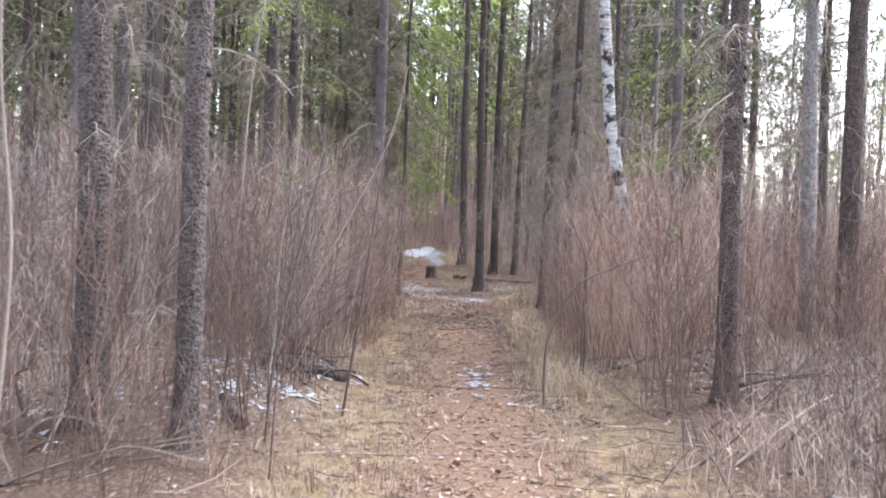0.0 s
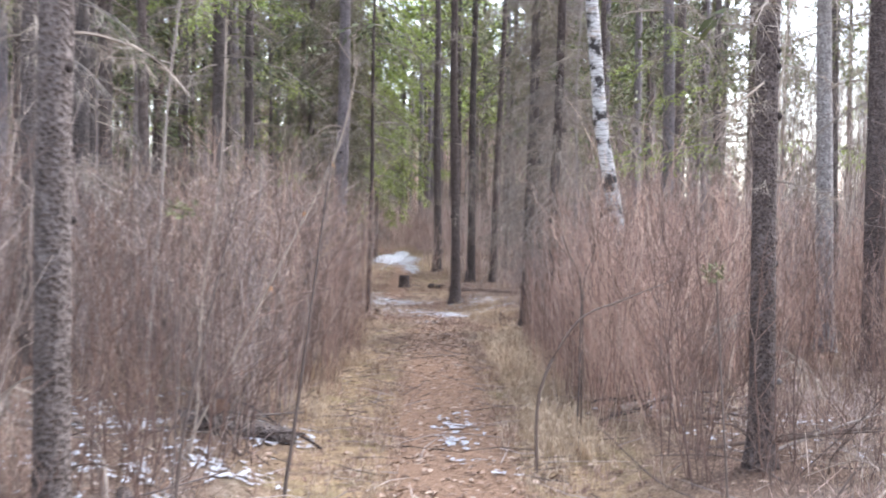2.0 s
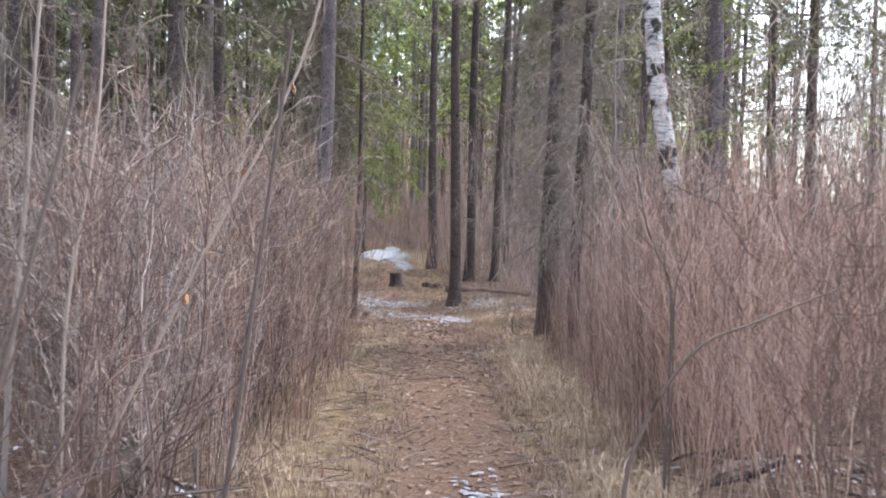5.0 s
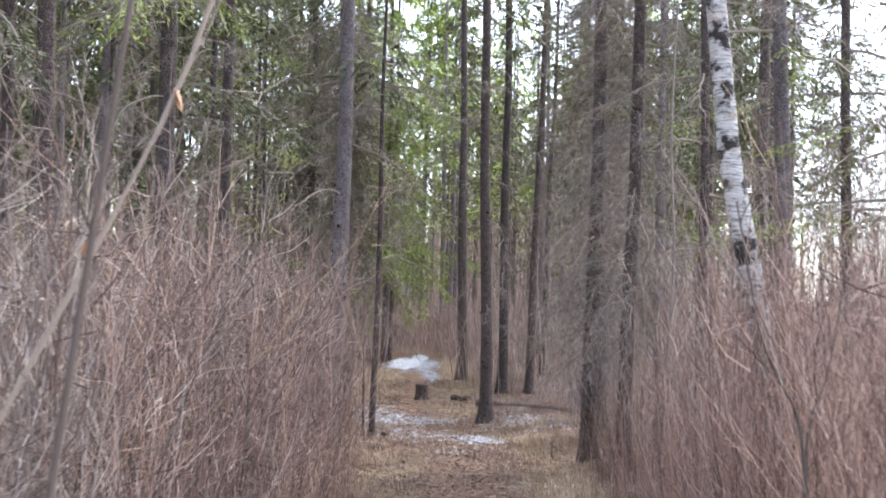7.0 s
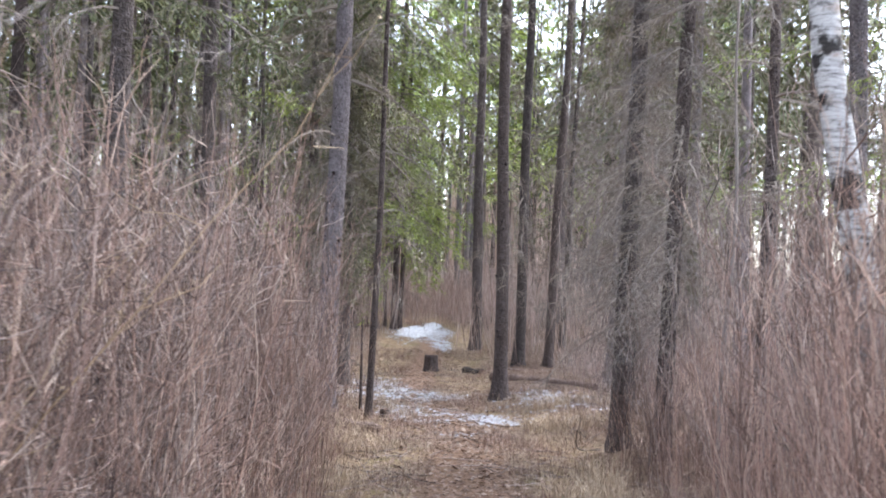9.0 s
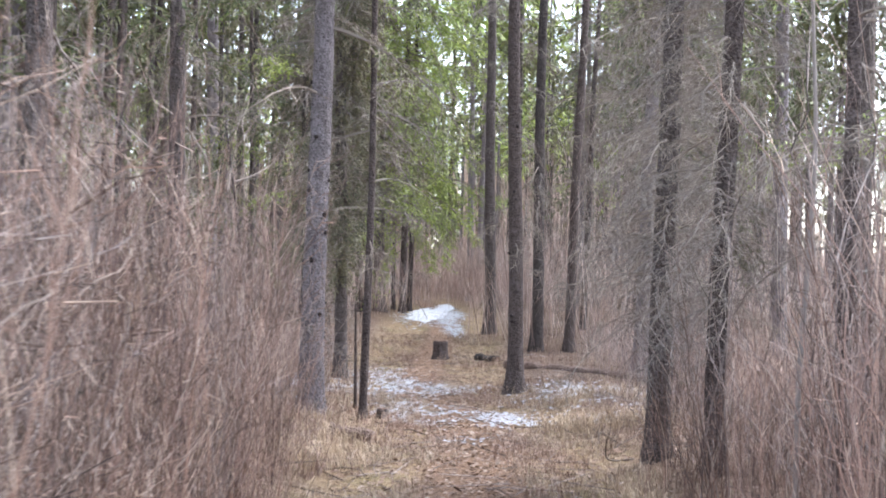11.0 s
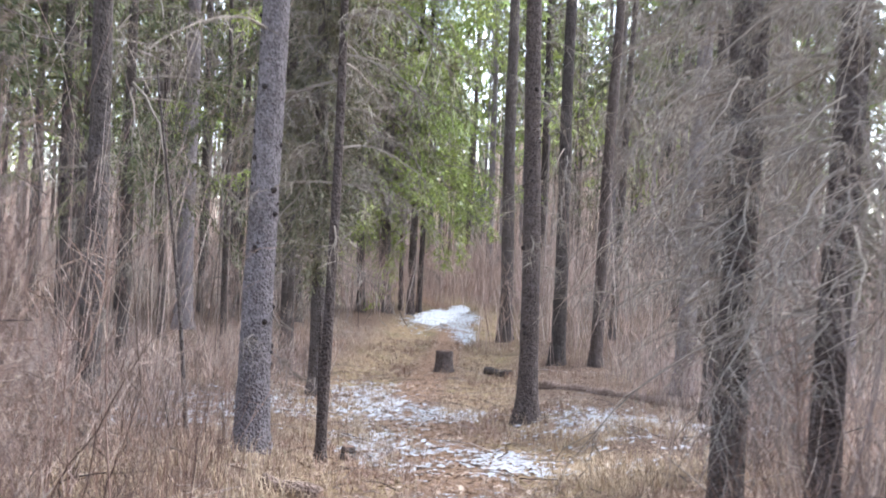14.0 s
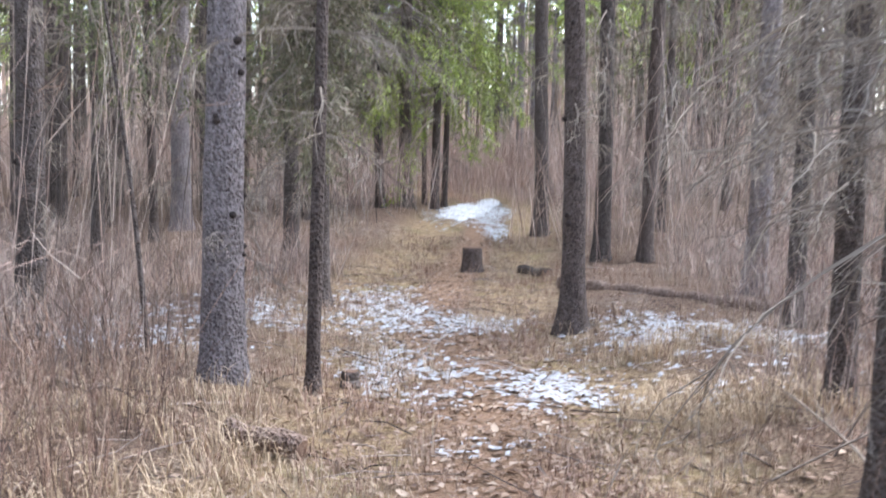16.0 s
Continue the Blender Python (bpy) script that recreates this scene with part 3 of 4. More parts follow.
random.seed(33)
spots = []
while len(spots) < 196:
    y = U(24, 95) if len(spots) < 150 else U(9, 40)
    x = U(-0.42, 0.5) * (y + 14)
    if abs(x - trail_x(y)) < 1.5 + 0.02 * y or (y < 37 and -6.5 < x < 4.2):
        continue
    if x > min(4 + 0.2 * y, max(0.31 * (y - 5), 4.6)) and random.random() < 0.9:
        continue
    if any((x - a) ** 2 + (y - b) ** 2 < 1.1 for a, b in spots):
        continue
    spots.append((x, y))
for i, (x, y) in enumerate(spots):
    far_tree(i, x, y)
while len(spots) < 240:
    y = U(30, 64)
    x = U(0.05, 0.27) * (y - 2)
    if any((x - a) ** 2 + (y - b) ** 2 < 0.9 for a, b in spots):
        continue
    spots.append((x, y))
    far_tree(0, x, y, 2.2)
while len(spots) < 308:
    y = U(15, 50)
    x = -3.2 - U(0, 0.42) * (y - 3)
    if y < 30 and x > -6.8 and U(0, 1) < 0.6:
        continue
    if any((x - a) ** 2 + (y - b) ** 2 < 0.7 for a, b in spots):
        continue
    spots.append((x, y))
    far_tree(0, x, y, 2.6)
while len(spots) < 346:
    y = U(38, 90)
    x = -0.6 + U(-0.075, 0.07) * (y - 4)
    if abs(x - trail_x(y)) < 0.8 or any((x - a) ** 2 + (y - b) ** 2 < 0.8 for a, b in spots):
        continue
    spots.append((x, y))
    far_tree(0, x, y, 3.4)
for i in range(24):
    a = radians(U(100, 440 - 100) + 90)
    d = U(9, 30)
    far_tree(i, d * math.cos(a), 2 + d * math.sin(a))


def treeline():
    """The far edge of the woods, past where single trees can be told apart."""
    random.seed(44)
    s = Soup()
    for i in range(1350):
        a = radians(U(-42, 40) if i < 900 else U(-9, 12))
        if a > radians(13) and random.random() < 0.6:
            continue
        d = U(95, 150)
        x, y = d * math.sin(a), d * math.cos(a)
        z, h = ground_z(x, y) - 0.3, U(9, 19) * (0.6 if a > radians(13) else 1)
        s.blade(Vector((x, y, z)), Vector((x, y, z + h)), U(0.2, 0.35))
        for _ in range(9):
            f = U(0.12, 1)
            p = Vector((x, y, z + h * f))
            s.blade(p, p + Vector((U(-1, 1), U(-1, 1), U(-1.2, -0.2))) * (1.9 - 1.4 * f), U(0.3, 0.6))
    tagged(new("treeline", s.mesh("treeline", M_NEEDLE)), "distant edge of the grey-green woods", "woods", kind="stuff")


treeline()


def far_thicket():
    """Grey bare stems, with haze put into their colour, that close the view low down between the far trunks."""
    random.seed(45)
    s = Soup()
    for _ in range(2600):
        a = radians(U(-42, 34))
        d = U(62, 96)
        x, y = d * math.sin(a), d * math.cos(a)
        if abs(x - trail_x(y)) < 1.0:
            continue
        z, h = ground_z(x, y) - 0.2, U(2.0, 7.0) * (0.45 if a > radians(13) else 1.7 if abs(a) < radians(11) else 1)
        s.blade(Vector((x, y, z)), Vector((x + U(-0.4, 0.4), y, z + h)), U(0.08, 0.3))
        s.blade(Vector((x, y, z + h * 0.3)), Vector((x + U(-1, 1), y + U(-1, 1), z + h * U(0.6, 1))), U(0.05, 0.15))
    tagged(new("far_thicket", s.mesh("far_thicket", M_HAZED_TWIG)), "distant grey-brown thicket between the far trunks, paled in colour for haze", "thicket", kind="stuff")


far_thicket()


# ---- shrubs ----
def shrub_meshes(seed, count, h, spread, mat, twigs, tangle=0.0, thick=(0.0026, 0.0055), buds=0):
    """Stems of a leafless thicket shrub and the fine twigs on them, with a few shrivelled buds."""
    random.seed(seed)
    stems, fine = Soup(), Soup()
    for _ in range(count):
        a, b0 = U(0, 2 * math.pi), U(0, 0.28)
        p = Vector((math.cos(a) * b0, math.sin(a) * b0, -0.05))
        hh, lean = h * (U(0.4, 1.08) if random.random() < 0.9 else U(1.08, 1.35)), U(0.05, spread)
        d = Vector((math.cos(a) * lean + U(-0.12, 0.12), math.sin(a) * lean + U(-0.12, 0.12), 1)).normalized()
        n, pts = 7, [p]
        for _ in range(n):
            k = 0.17 + 0.17 * tangle
            d = (d + Vector((U(-k, k), U(-k, k), U(-0.02, 0.12)))).normalized()
            pts.append(pts[-1] + d * (hh / n))
        r0 = U(*thick)
        stems.tube(pts, [r0 * (1 - 0.72 * i / n) for i in range(n + 1)], 4)
        for _ in range(twigs):
            t = U(0.25, 0.98) * n
            i = min(int(t), n - 1)
            q = pts[i].lerp(pts[i + 1], t - i)
            wide = 0.7 + 0.6 * tangle
            e = (d + Vector((U(-wide, wide), U(-wide, wide), U(-0.1 - 0.6 * tangle, 0.5)))).normalized()
            L = U(0.14, 0.5)
            kink = 0.3 + 0.45 * tangle
            m1 = q + e * (L * 0.5)
            m2 = m1 + (e + Vector((U(-kink, kink), U(-kink, kink), U(0.0, 0.4)))).normalized() * (L * 0.5)
            bow = Vector((U(-1, 1), U(-1, 1), U(-1, 1))) * (0.07 * L)
            g = U(0.7, 1.25) * min(1.0, r0 / 0.004)
            fine.tube((q, q.lerp(m1, 0.5) + bow, m1, m1.lerp(m2, 0.5) - bow * 0.7, m2), (0.0024 * g, 0.0021 * g, 0.0018 * g, 0.0014 * g, 0.0008 * g), 3)
            if random.random() < 0.5:
                side = m1 + Vector((U(-1, 1), U(-1, 1), U(-0.2, 1.2))).normalized() * U(0.06, 0.18)
                fine.tube((m1, side), (0.0018 * g, 0.0009), 3)
            for _ in range(buds):
                c = m1.lerp(m2, U(0.1, 1.0))
                fine.blade(c, c + Vector((U(-1, 1), U(-1, 1), U(-0.6, 1))).normalized() * U(0.01, 0.022), U(0.004, 0.008))
    return stems.mesh("stem_clump", mat, True), fine.mesh("twig_spray", mat), mat


def main_stem(seed, mat):
    """One thicker forked stem of a shrub, two metres tall."""
    random.seed(seed)
    s, d, pts = Soup(), Vector((U(-0.2, 0.2), U(-0.2, 0.2), 1)).normalized(), [Vector((0, 0, 0))]
    for _ in range(9):
        d = (d + Vector((U(-0.16, 0.16), U(-0.16, 0.16), U(0.0, 0.16)))).normalized()
        pts.append(pts[-1] + d * 0.22)
    s.tube(pts, [0.0075 * (1 - 0.78 * i / 9) for i in range(10)], 6)
    for _ in range(9):
        i = random.randint(2, 8)
        e = (d + Vector((U(-1, 1), U(-1, 1), U(-0.3, 0.5)))).normalized()
        q, tw = pts[i], [pts[i]]
        for _ in range(4):
            e = (e + Vector((U(-0.35, 0.35), U(-0.35, 0.35), U(0, 0.3)))).normalized()
            q = q + e * U(0.06, 0.17)
            tw.append(q)
        s.tube(tw, (0.0036, 0.003, 0.0024, 0.0018, 0.001), 4)
        for j in (1, 2):
            s.tube((tw[j], tw[j] + Vector((U(-1, 1), U(-1, 1), U(-0.3, 1))).normalized() * U(0.1, 0.25)), (0.0026, 0.001), 3)
    return s.mesh("stem", mat, True)


MAIN_STEMS = {m.name: [main_stem(70 + i, m) for i in range(5)] + [main_stem(90 + i, M_DARK_RED) for i in range(2)] for m in (M_RED_TWIG, M_TAN_TWIG, M_PINK_TWIG, M_GREY_TWIG, M_DARK_RED)}
TALL = [shrub_meshes(100 + i, 15, 2.05, 0.4, (M_RED_TWIG, M_TAN_TWIG, M_GREY_TWIG, M_RED_TWIG, M_RED_TWIG, M_GREY_TWIG)[i], 11, 1.0, buds=2) for i in range(6)]
MEDIUM = [shrub_meshes(200 + i, 26, 1.55, 0.34, M_RED_TWIG if i % 3 == 2 else M_PINK_TWIG, 6, 0.25, (0.002, 0.0046)) for i in range(6)]
LOW = [shrub_meshes(300 + i, 16, 0.75, 0.5, M_RED_TWIG if i % 2 else M_DARK_RED, 3, 0.2, (0.002, 0.004)) for i in range(4)]
SPARSE = [shrub_meshes(400 + i, 7, 1.9, 0.4, M_GREY_TWIG, 8, 0.6) for i in range(4)]
DARK = [shrub_meshes(450 + i, 6, 1.7, 0.5, M_DARK_RED, 7, 0.5, (0.003, 0.0062)) for i in range(4)]


for kinds, tall in ((TALL, 1.05), (MEDIUM, 0.8), (LOW, 0.38), (SPARSE, 1.0), (DARK, 0.85)):
    for stems, _, _ in kinds:
        stems["tall"] = tall


def shrub(x, y, kinds, label, group, k=1.0):
    ob = thing("shrub", x, y, label, "shrub", group)
    w = k * min(max((abs(x - 0.3) - 0.45) / 1.15, 0.32), 1.0)
    ob.matrix_basis = Matrix.Translation(ob.location) @ pose(0, 0, 0, U(-3, 3), U(-3, 3), U(0, 360)) @ Matrix.Diagonal((w, w, k * U(0.88, 1.12), 1))
    stems, fine, mat = random.choice(kinds)
    tagged(part("stem_clump", stems, ob), kind="stuff")
    tagged(part("twig_spray", fine, ob), kind="stuff")
    for _ in range(5):
        m = pose(U(-0.2, 0.2), U(-0.2, 0.2), -0.03, U(-8, 8), U(-8, 8), U(0, 360)) @ Matrix.Scale(kinds[0][0].get("tall", 1.0) * U(0.75, 1.1), 4)
        part("stem", random.choice(MAIN_STEMS[mat.name]), ob, m=m)
    return ob


random.seed(55)
RED_LABEL, GREY_LABEL = "leafless red-brown shrub with dense upright stems", "leafless grey-brown thicket shrub with tangled twigs"
placed = []


def scatter(count, xlo, xhi, ylo, yhi, kinds, label, group, gap, klo=0.85, khi=1.15):
    tries = made = 0
    while made < count and tries < count * 30:
        tries += 1
        x, y = U(xlo, xhi), U(ylo, yhi)
        if any((x - a) ** 2 + (y - b) ** 2 < gap * gap for a, b in placed):
            continue
        placed.append((x, y))
        shrub(x, y, kinds, label, group, U(klo, khi))
        made += 1


DARK_LABEL = "sparse dark red-brown shrub with thin forked stems"
scatter(6, -1.25, -0.9, 8.5, 10.0, TALL, RED_LABEL, "shrubs beside the trail", 0.26, 0.8, 1.0)
scatter(30, -2.0, -0.9, 9.6, 14.0, TALL, RED_LABEL, "shrubs beside the trail", 0.34, 0.74, 0.98)
scatter(34, -4.6, -2.0, 9.6, 15.0, TALL[2::3] + SPARSE[:2], GREY_LABEL, "thicket beside the trail", 0.42, 0.74, 1.0)
scatter(13, -3.4, -0.95, 4.6, 8.6, DARK, DARK_LABEL, "sparse shrubs beside the trail", 0.4, 0.75, 1.1)
scatter(5, -3.6, -1.6, 5.0, 7.6, SPARSE, GREY_LABEL, "sparse shrubs beside the trail", 0.45)
scatter(15, 1.28, 2.0, 9.2, 12.0, MEDIUM, RED_LABEL, "shrubs beside the trail", 0.27)
scatter(5, 1.15, 2.1, 12.2, 14.4, MEDIUM, RED_LABEL, "shrubs beside the trail", 0.3, 0.55, 0.85)
scatter(5, 1.5, 2.4, 12.6, 16.0, SPARSE, GREY_LABEL, "thicket beside the trail", 0.4, 0.9, 1.2)
scatter(17, 2.0, 3.4, 11.0, 15.2, MEDIUM, RED_LABEL, "shrubs beside the trail", 0.42)
scatter(30, 3.2, 6.4, 10.6, 17.5, MEDIUM, RED_LABEL, "thicket beside the trail", 0.5, 0.85, 1.2)
scatter(12, 1.7, 4.2, 7.4, 11.0, DARK, DARK_LABEL, "sparse shrubs beside the trail", 0.42, 0.7, 1.0)
scatter(10, -3.2, -1.35, 13.6, 15.6, TALL, RED_LABEL, "shrubs beside the trail", 0.3, 0.75, 0.95)
scatter(16, -3.6, -1.45, 14.6, 17.6, TALL, RED_LABEL, "shrubs beside the trail", 0.3, 0.7, 0.95)
scatter(15, -1.0, -0.62, 10.6, 15.0, TALL, RED_LABEL, "shrubs beside the trail", 0.2, 0.75, 0.95)
scatter(6, 1.35, 2.3, 14.6, 17.2, LOW, RED_LABEL, "low shrubs under the trees", 0.3, 0.9, 1.5)
scatter(20, 2.0, 6.5, 11, 18, SPARSE, GREY_LABEL, "thicket beside the trail", 0.3, 1.0, 1.45)
scatter(16, -5.2, -2.0, 9, 16, SPARSE, GREY_LABEL, "thicket beside the trail", 0.3, 0.85, 1.15)
scatter(10, 1.5, 4.2, 4.6, 9.0, LOW, RED_LABEL, "low shrubs beside the trail", 0.4)
scatter(10, -2.6, -1.0, 4.6, 7.4, LOW, GREY_LABEL, "low shrubs beside the trail", 0.3, 0.6, 0.9)
scatter(20, 2.6, 6.5, 15.5, 24, LOW, GREY_LABEL, "low shrubs under the trees", 0.6, 0.9, 1.5)
scatter(9, -2.3, -1.0, 16.7, 18.6, LOW, DARK_LABEL, "low shrubs under the trees", 0.35, 0.5, 0.9)
scatter(24, -6.5, -1.7, 15.5, 26, LOW, RED_LABEL, "low shrubs under the trees", 0.6, 0.5, 1.0)


def brush_mesh(seed, count, lo, hi):
    random.seed(seed)
    s = Soup()
    for _ in range(count):
        p = Vector((U(-1.2, 1.2), U(-1.2, 1.2), -0.05))
        h = U(lo, hi)
        q = p + Vector((U(-0.2, 0.2), U(-0.2, 0.2), 0.55)) * h
        e = q + Vector((U(-0.2, 0.2), U(-0.2, 0.2), 0.45)) * h
        s.blade(p, e, 0.012)
        for _ in range(3):
            c = p.lerp(e, U(0.35, 0.8))
            s.blade(c, c + Vector((U(-0.3, 0.3), U(-0.3, 0.3), U(0.2, 0.5))) * h, 0.008)
    # Odd seeds of the shorter brush take the colour paled for haze.
    return s.mesh("brush", (M_GREY_TWIG, M_HAZED_TWIG)[seed % 2] if hi < 6 else M_GREY_TWIG)


BRUSH = [brush_mesh(500 + i, 100, 0.6, 1.5) for i in range(6)]
HIGH_POLES = [brush_mesh(540 + i, 16, 5.0, 10.0) for i in range(3)]
POLES = [brush_mesh(520 + i, 26, 2.0, 5.5) for i in range(4)]
random.seed(66)
brush_spots = []
for _ in range(230):
    y = U(27, 75)
    x = U(-0.4, 0.45) * (y + 10)
    if abs(x - trail_x(y)) > 1.6:
        brush_spots.append((x, y))
brush_spots += [(U(-3.6, 2.2), U(36.8, 46)) for _ in range(26)]
low_spots = [(U(-6, -1.7), U(15.5, 27)) for _ in range(60)] + [(U(2.2, 6.5), U(16, 28)) for _ in range(50)] + [(U(1.7, 3.6), U(5, 9)) for _ in range(8)]
for _ in range(100):
    y = U(25, 62)
    x = U(-0.34, 0.38) * (y + 6)
    if abs(x - trail_x(y)) < 1.8 or (y < 33 and -2 < x < 1.6):
        continue
    ob = new("brush", random.choice(POLES))
    ob.matrix_world = pose(x, y, ground_z(x, y), 0, 0, U(0, 360)) @ Matrix.Scale(U(0.8, 1.2), 4)
    tagged(ob, "tall thin bare grey saplings under the trees", "undergrowth", "thin saplings", "stuff")
for _ in range(46):
    y = U(22, 60)
    x = U(0.3, 0.46) * (y - 2)
    ob = new("brush", random.choice(HIGH_POLES))
    ob.matrix_world = pose(x, y, ground_z(x, y), 0, 0, U(0, 360)) @ Matrix.Scale(U(0.8, 1.15), 4)
    tagged(ob, "tall bare grey birch saplings against the sky", "undergrowth", "thin saplings", "stuff")
for x, y in [(U(2.6, 6.5), U(13.5, 24)) for _ in range(16)] + [(U(-6.5, -2.6), U(12, 22)) for _ in range(14)]:
    ob = new("brush", random.choice(POLES))
    ob.matrix_world = pose(x, y, ground_z(x, y), 0, 0, U(0, 360)) @ Matrix.Diagonal((0.6, 0.6, U(0.5, 0.9), 1))
    tagged(ob, "tall thin bare grey saplings under the trees", "undergrowth", "thin saplings", "stuff")
for x, y in low_spots:
    ob = new("brush", random.choice(BRUSH))
    ob.matrix_world = pose(x, y, ground_z(x, y), 0, 0, U(0, 360)) @ Matrix.Diagonal((0.5, 0.5, U(0.25, 0.5), 1))
    tagged(ob, "low reddish-brown stems on the forest floor", "undergrowth", "low undergrowth", "stuff")
for x, y in brush_spots:
    # Past y = 31 only the brush with haze in its colour.
    ob = new("brush", random.choice(BRUSH[1::2] if y > 31 else BRUSH))
    ob.matrix_world = pose(x, y, ground_z(x, y), 0, 0, U(0, 360)) @ Matrix.Scale(U(0.8, 1.4), 4)
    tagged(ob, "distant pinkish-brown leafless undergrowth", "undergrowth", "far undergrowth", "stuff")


# ---- grass and litter ----
def quads_object(name, verts, mat, label, category):
    """One mesh of many four-cornered slivers."""
    me = bpy.data.meshes.new(name)
    n = len(verts) // 4
    me.from_pydata(verts, [], [(4 * i, 4 * i + 1, 4 * i + 2, 4 * i + 3) for i in range(n)])
    me.materials.append(mat)
    return tagged(new(name, me), label, category, kind="stuff")


def grass(name, count, spot, lo, hi, label, mat=None):
    verts = []
    for _ in range(count):
        x, y = spot()
        if abs(x - trail_x(y)) < (0.34 if y < 17.5 else 0.14) or noise.noise((x * 0.9, y * 0.9, 9)) < U(-0.35, 0.15):
            continue
        z = ground_z(x, y) - 0.01
        for _ in range(7):
            a, h = U(0, 2 * math.pi), U(lo, hi)
            w, fall = U(0.0012, 0.0026), U(0.2, 1.1) * h
            bx, by = x + U(-0.04, 0.04), y + U(-0.04, 0.04)
            dx, dy = math.cos(a), math.sin(a)
            mx, my, mz = bx + dx * fall * 0.4, by + dy * fall * 0.4, z + h * 0.7
            v = w * 0.45
            verts += [(bx - dy * w, by + dx * w, z), (bx + dy * w, by - dx * w, z), (mx + dy * w, my - dx * w, mz), (mx - dy * w, my + dx * w, mz)]
            ex, ey, ez = bx + dx * fall, by + dy * fall, z + h * U(0.6, 1.0)
            verts += [(mx - dy * w, my + dx * w, mz), (mx + dy * w, my - dx * w, mz), (ex + dy * v, ey - dx * v, ez), (ex - dy * v, ey + dx * v, ez)]
    quads_object(name, verts, mat or M_DRY_GRASS, label, "grass")


def verge_spot():
    y = U(3, 30)
    return trail_x(y) + random.choice((-1, 1)) * (0.36 + abs(random.gauss(0, 0.4))), y


def wide_spot():
    y = U(3, 30)
    return U(-4, 4.5), y


def glade_spot():
    return U(-2.4, 2.4), U(15, 24)


def tuft_spot():
    return (U(0.9, 2.1), U(19.3, 21.6)) if random.random() < 0.55 else (U(-2.2, -0.5), U(17.0, 19.4))


def hedge_spot():
    return (U(0.85, 1.35), U(8.6, 16.5)) if random.random() < 0.6 else (U(-1.3, -0.5), U(9.5, 17.0))


random.seed(77)
grass("verge_grass", 5200, verge_spot, 0.02, 0.085, "short dry yellow grass along the trail")
grass("forest_grass", 6200, wide_spot, 0.04, 0.2, "dry straw-coloured grass on the forest floor")
grass("glade_grass", 4600, glade_spot, 0.02, 0.1, "matted dry grass in the small clearing")
grass("tuft_grass", 800, tuft_spot, 0.07, 0.2, "taller pale straw tufts in the small clearing", M_STRAW)
grass("hedge_grass", 1300, hedge_spot, 0.08, 0.26, "pale straw grass at the foot of the shrubs", M_STRAW)


def leaf_litter():
    verts = []
    for _ in range(22000):
        y = U(2.5, 30) if random.random() < 0.75 else U(14, 24)
        x = trail_x(y) + random.gauss(0, 0.55) if random.random() < 0.55 else U(-4, 4.5)
        z = ground_z(x, y) + U(0.002, 0.014)
        a, s, w = U(0, 6.28), U(0.012, 0.034), U(0.3, 0.65)
        dx, dy = math.cos(a) * s, math.sin(a) * s
        verts += [(x - dx, y - dy, z), (x + dy * w, y - dx * w, z + U(0, 0.012)), (x + dx, y + dy, z + U(0, 0.008)), (x - dy * w, y + dx * w, z + U(0, 0.014))]
    quads_object("leaf_litter", verts, M_LITTER, "scattered brown fallen leaves on the ground", "leaves")


leaf_litter()


def fallen_twigs():
    s = Soup()
    for _ in range(900):
        y = U(3, 27)
        x = trail_x(y) + random.choice((-1, 1)) * (0.2 + abs(random.gauss(0, 1.1)))
        a, L = U(0, 6.28), U(0.08, 0.6)
        p = Vector((x, y, ground_z(x, y) + 0.008))
        q = p + Vector((math.cos(a) * L * 0.5, math.sin(a) * L * 0.5, U(0, 0.04)))
        e = q + Vector((math.cos(a + U(-0.4, 0.4)) * L * 0.5, math.sin(a + U(-0.4, 0.4)) * L * 0.5, U(-0.02, 0.05)))
        s.tube((p, q, e), (0.004, 0.0035, 0.0015), 3)
    tagged(new("fallen_twigs", s.mesh("fallen_twigs", M_GREY_TWIG)), "small dead twigs lying on the ground", "twigs", kind="stuff")


fallen_twigs()


# ---- snow ----
def snow_patch(cx, cy, rx, ry, turn=0.0, cover=0.55, step=0.02, mat=None, broken=1.0):
    """A thin broken patch of old snow, lying on the ground."""
    s, index = Soup(), {}
    ca, sa = math.cos(radians(turn)), math.sin(radians(turn))

    def vert(i, j):
        if (i, j) not in index:
            x, y = cx + i * step, cy + j * step
            index[i, j] = len(s.v)
            jx, jy = (0.75 * step * noise.noise((x * 61, y * 61, k)) for k in (6, 7))
            s.v.append(Vector((x + jx, y + jy, ground_z(x, y) + 0.01 + 0.02 * abs(noise.noise((x * 14, y * 14, 3))))))
        return index[i, j]

    reach = int(max(rx, ry) * 1.3 / step)
    for i in range(-reach, reach):
        for j in range(-reach, reach):
            dx, dy = i * step, j * step
            u, v = (dx * ca + dy * sa) / rx, (-dx * sa + dy * ca) / ry
            x, y = cx + dx, cy + dy
            d = u * u + v * v + 0.8 * noise.noise((x * 2.6, y * 2.6, 1)) + broken * (0.9 * noise.noise((x * 8, y * 8, 2)) + 1.5 * noise.noise((x * 19, y * 19, 4)))
            if d < cover:
                s.f.append((vert(i, j), vert(i + 1, j), vert(i + 1, j + 1), vert(i, j + 1)))
    if s.f:
        tagged(new("snow_patch", s.mesh("snow_patch", mat or M_SNOW, True)), "thin broken patch of old snow on dry litter", "snow", "snow patches", "stuff")


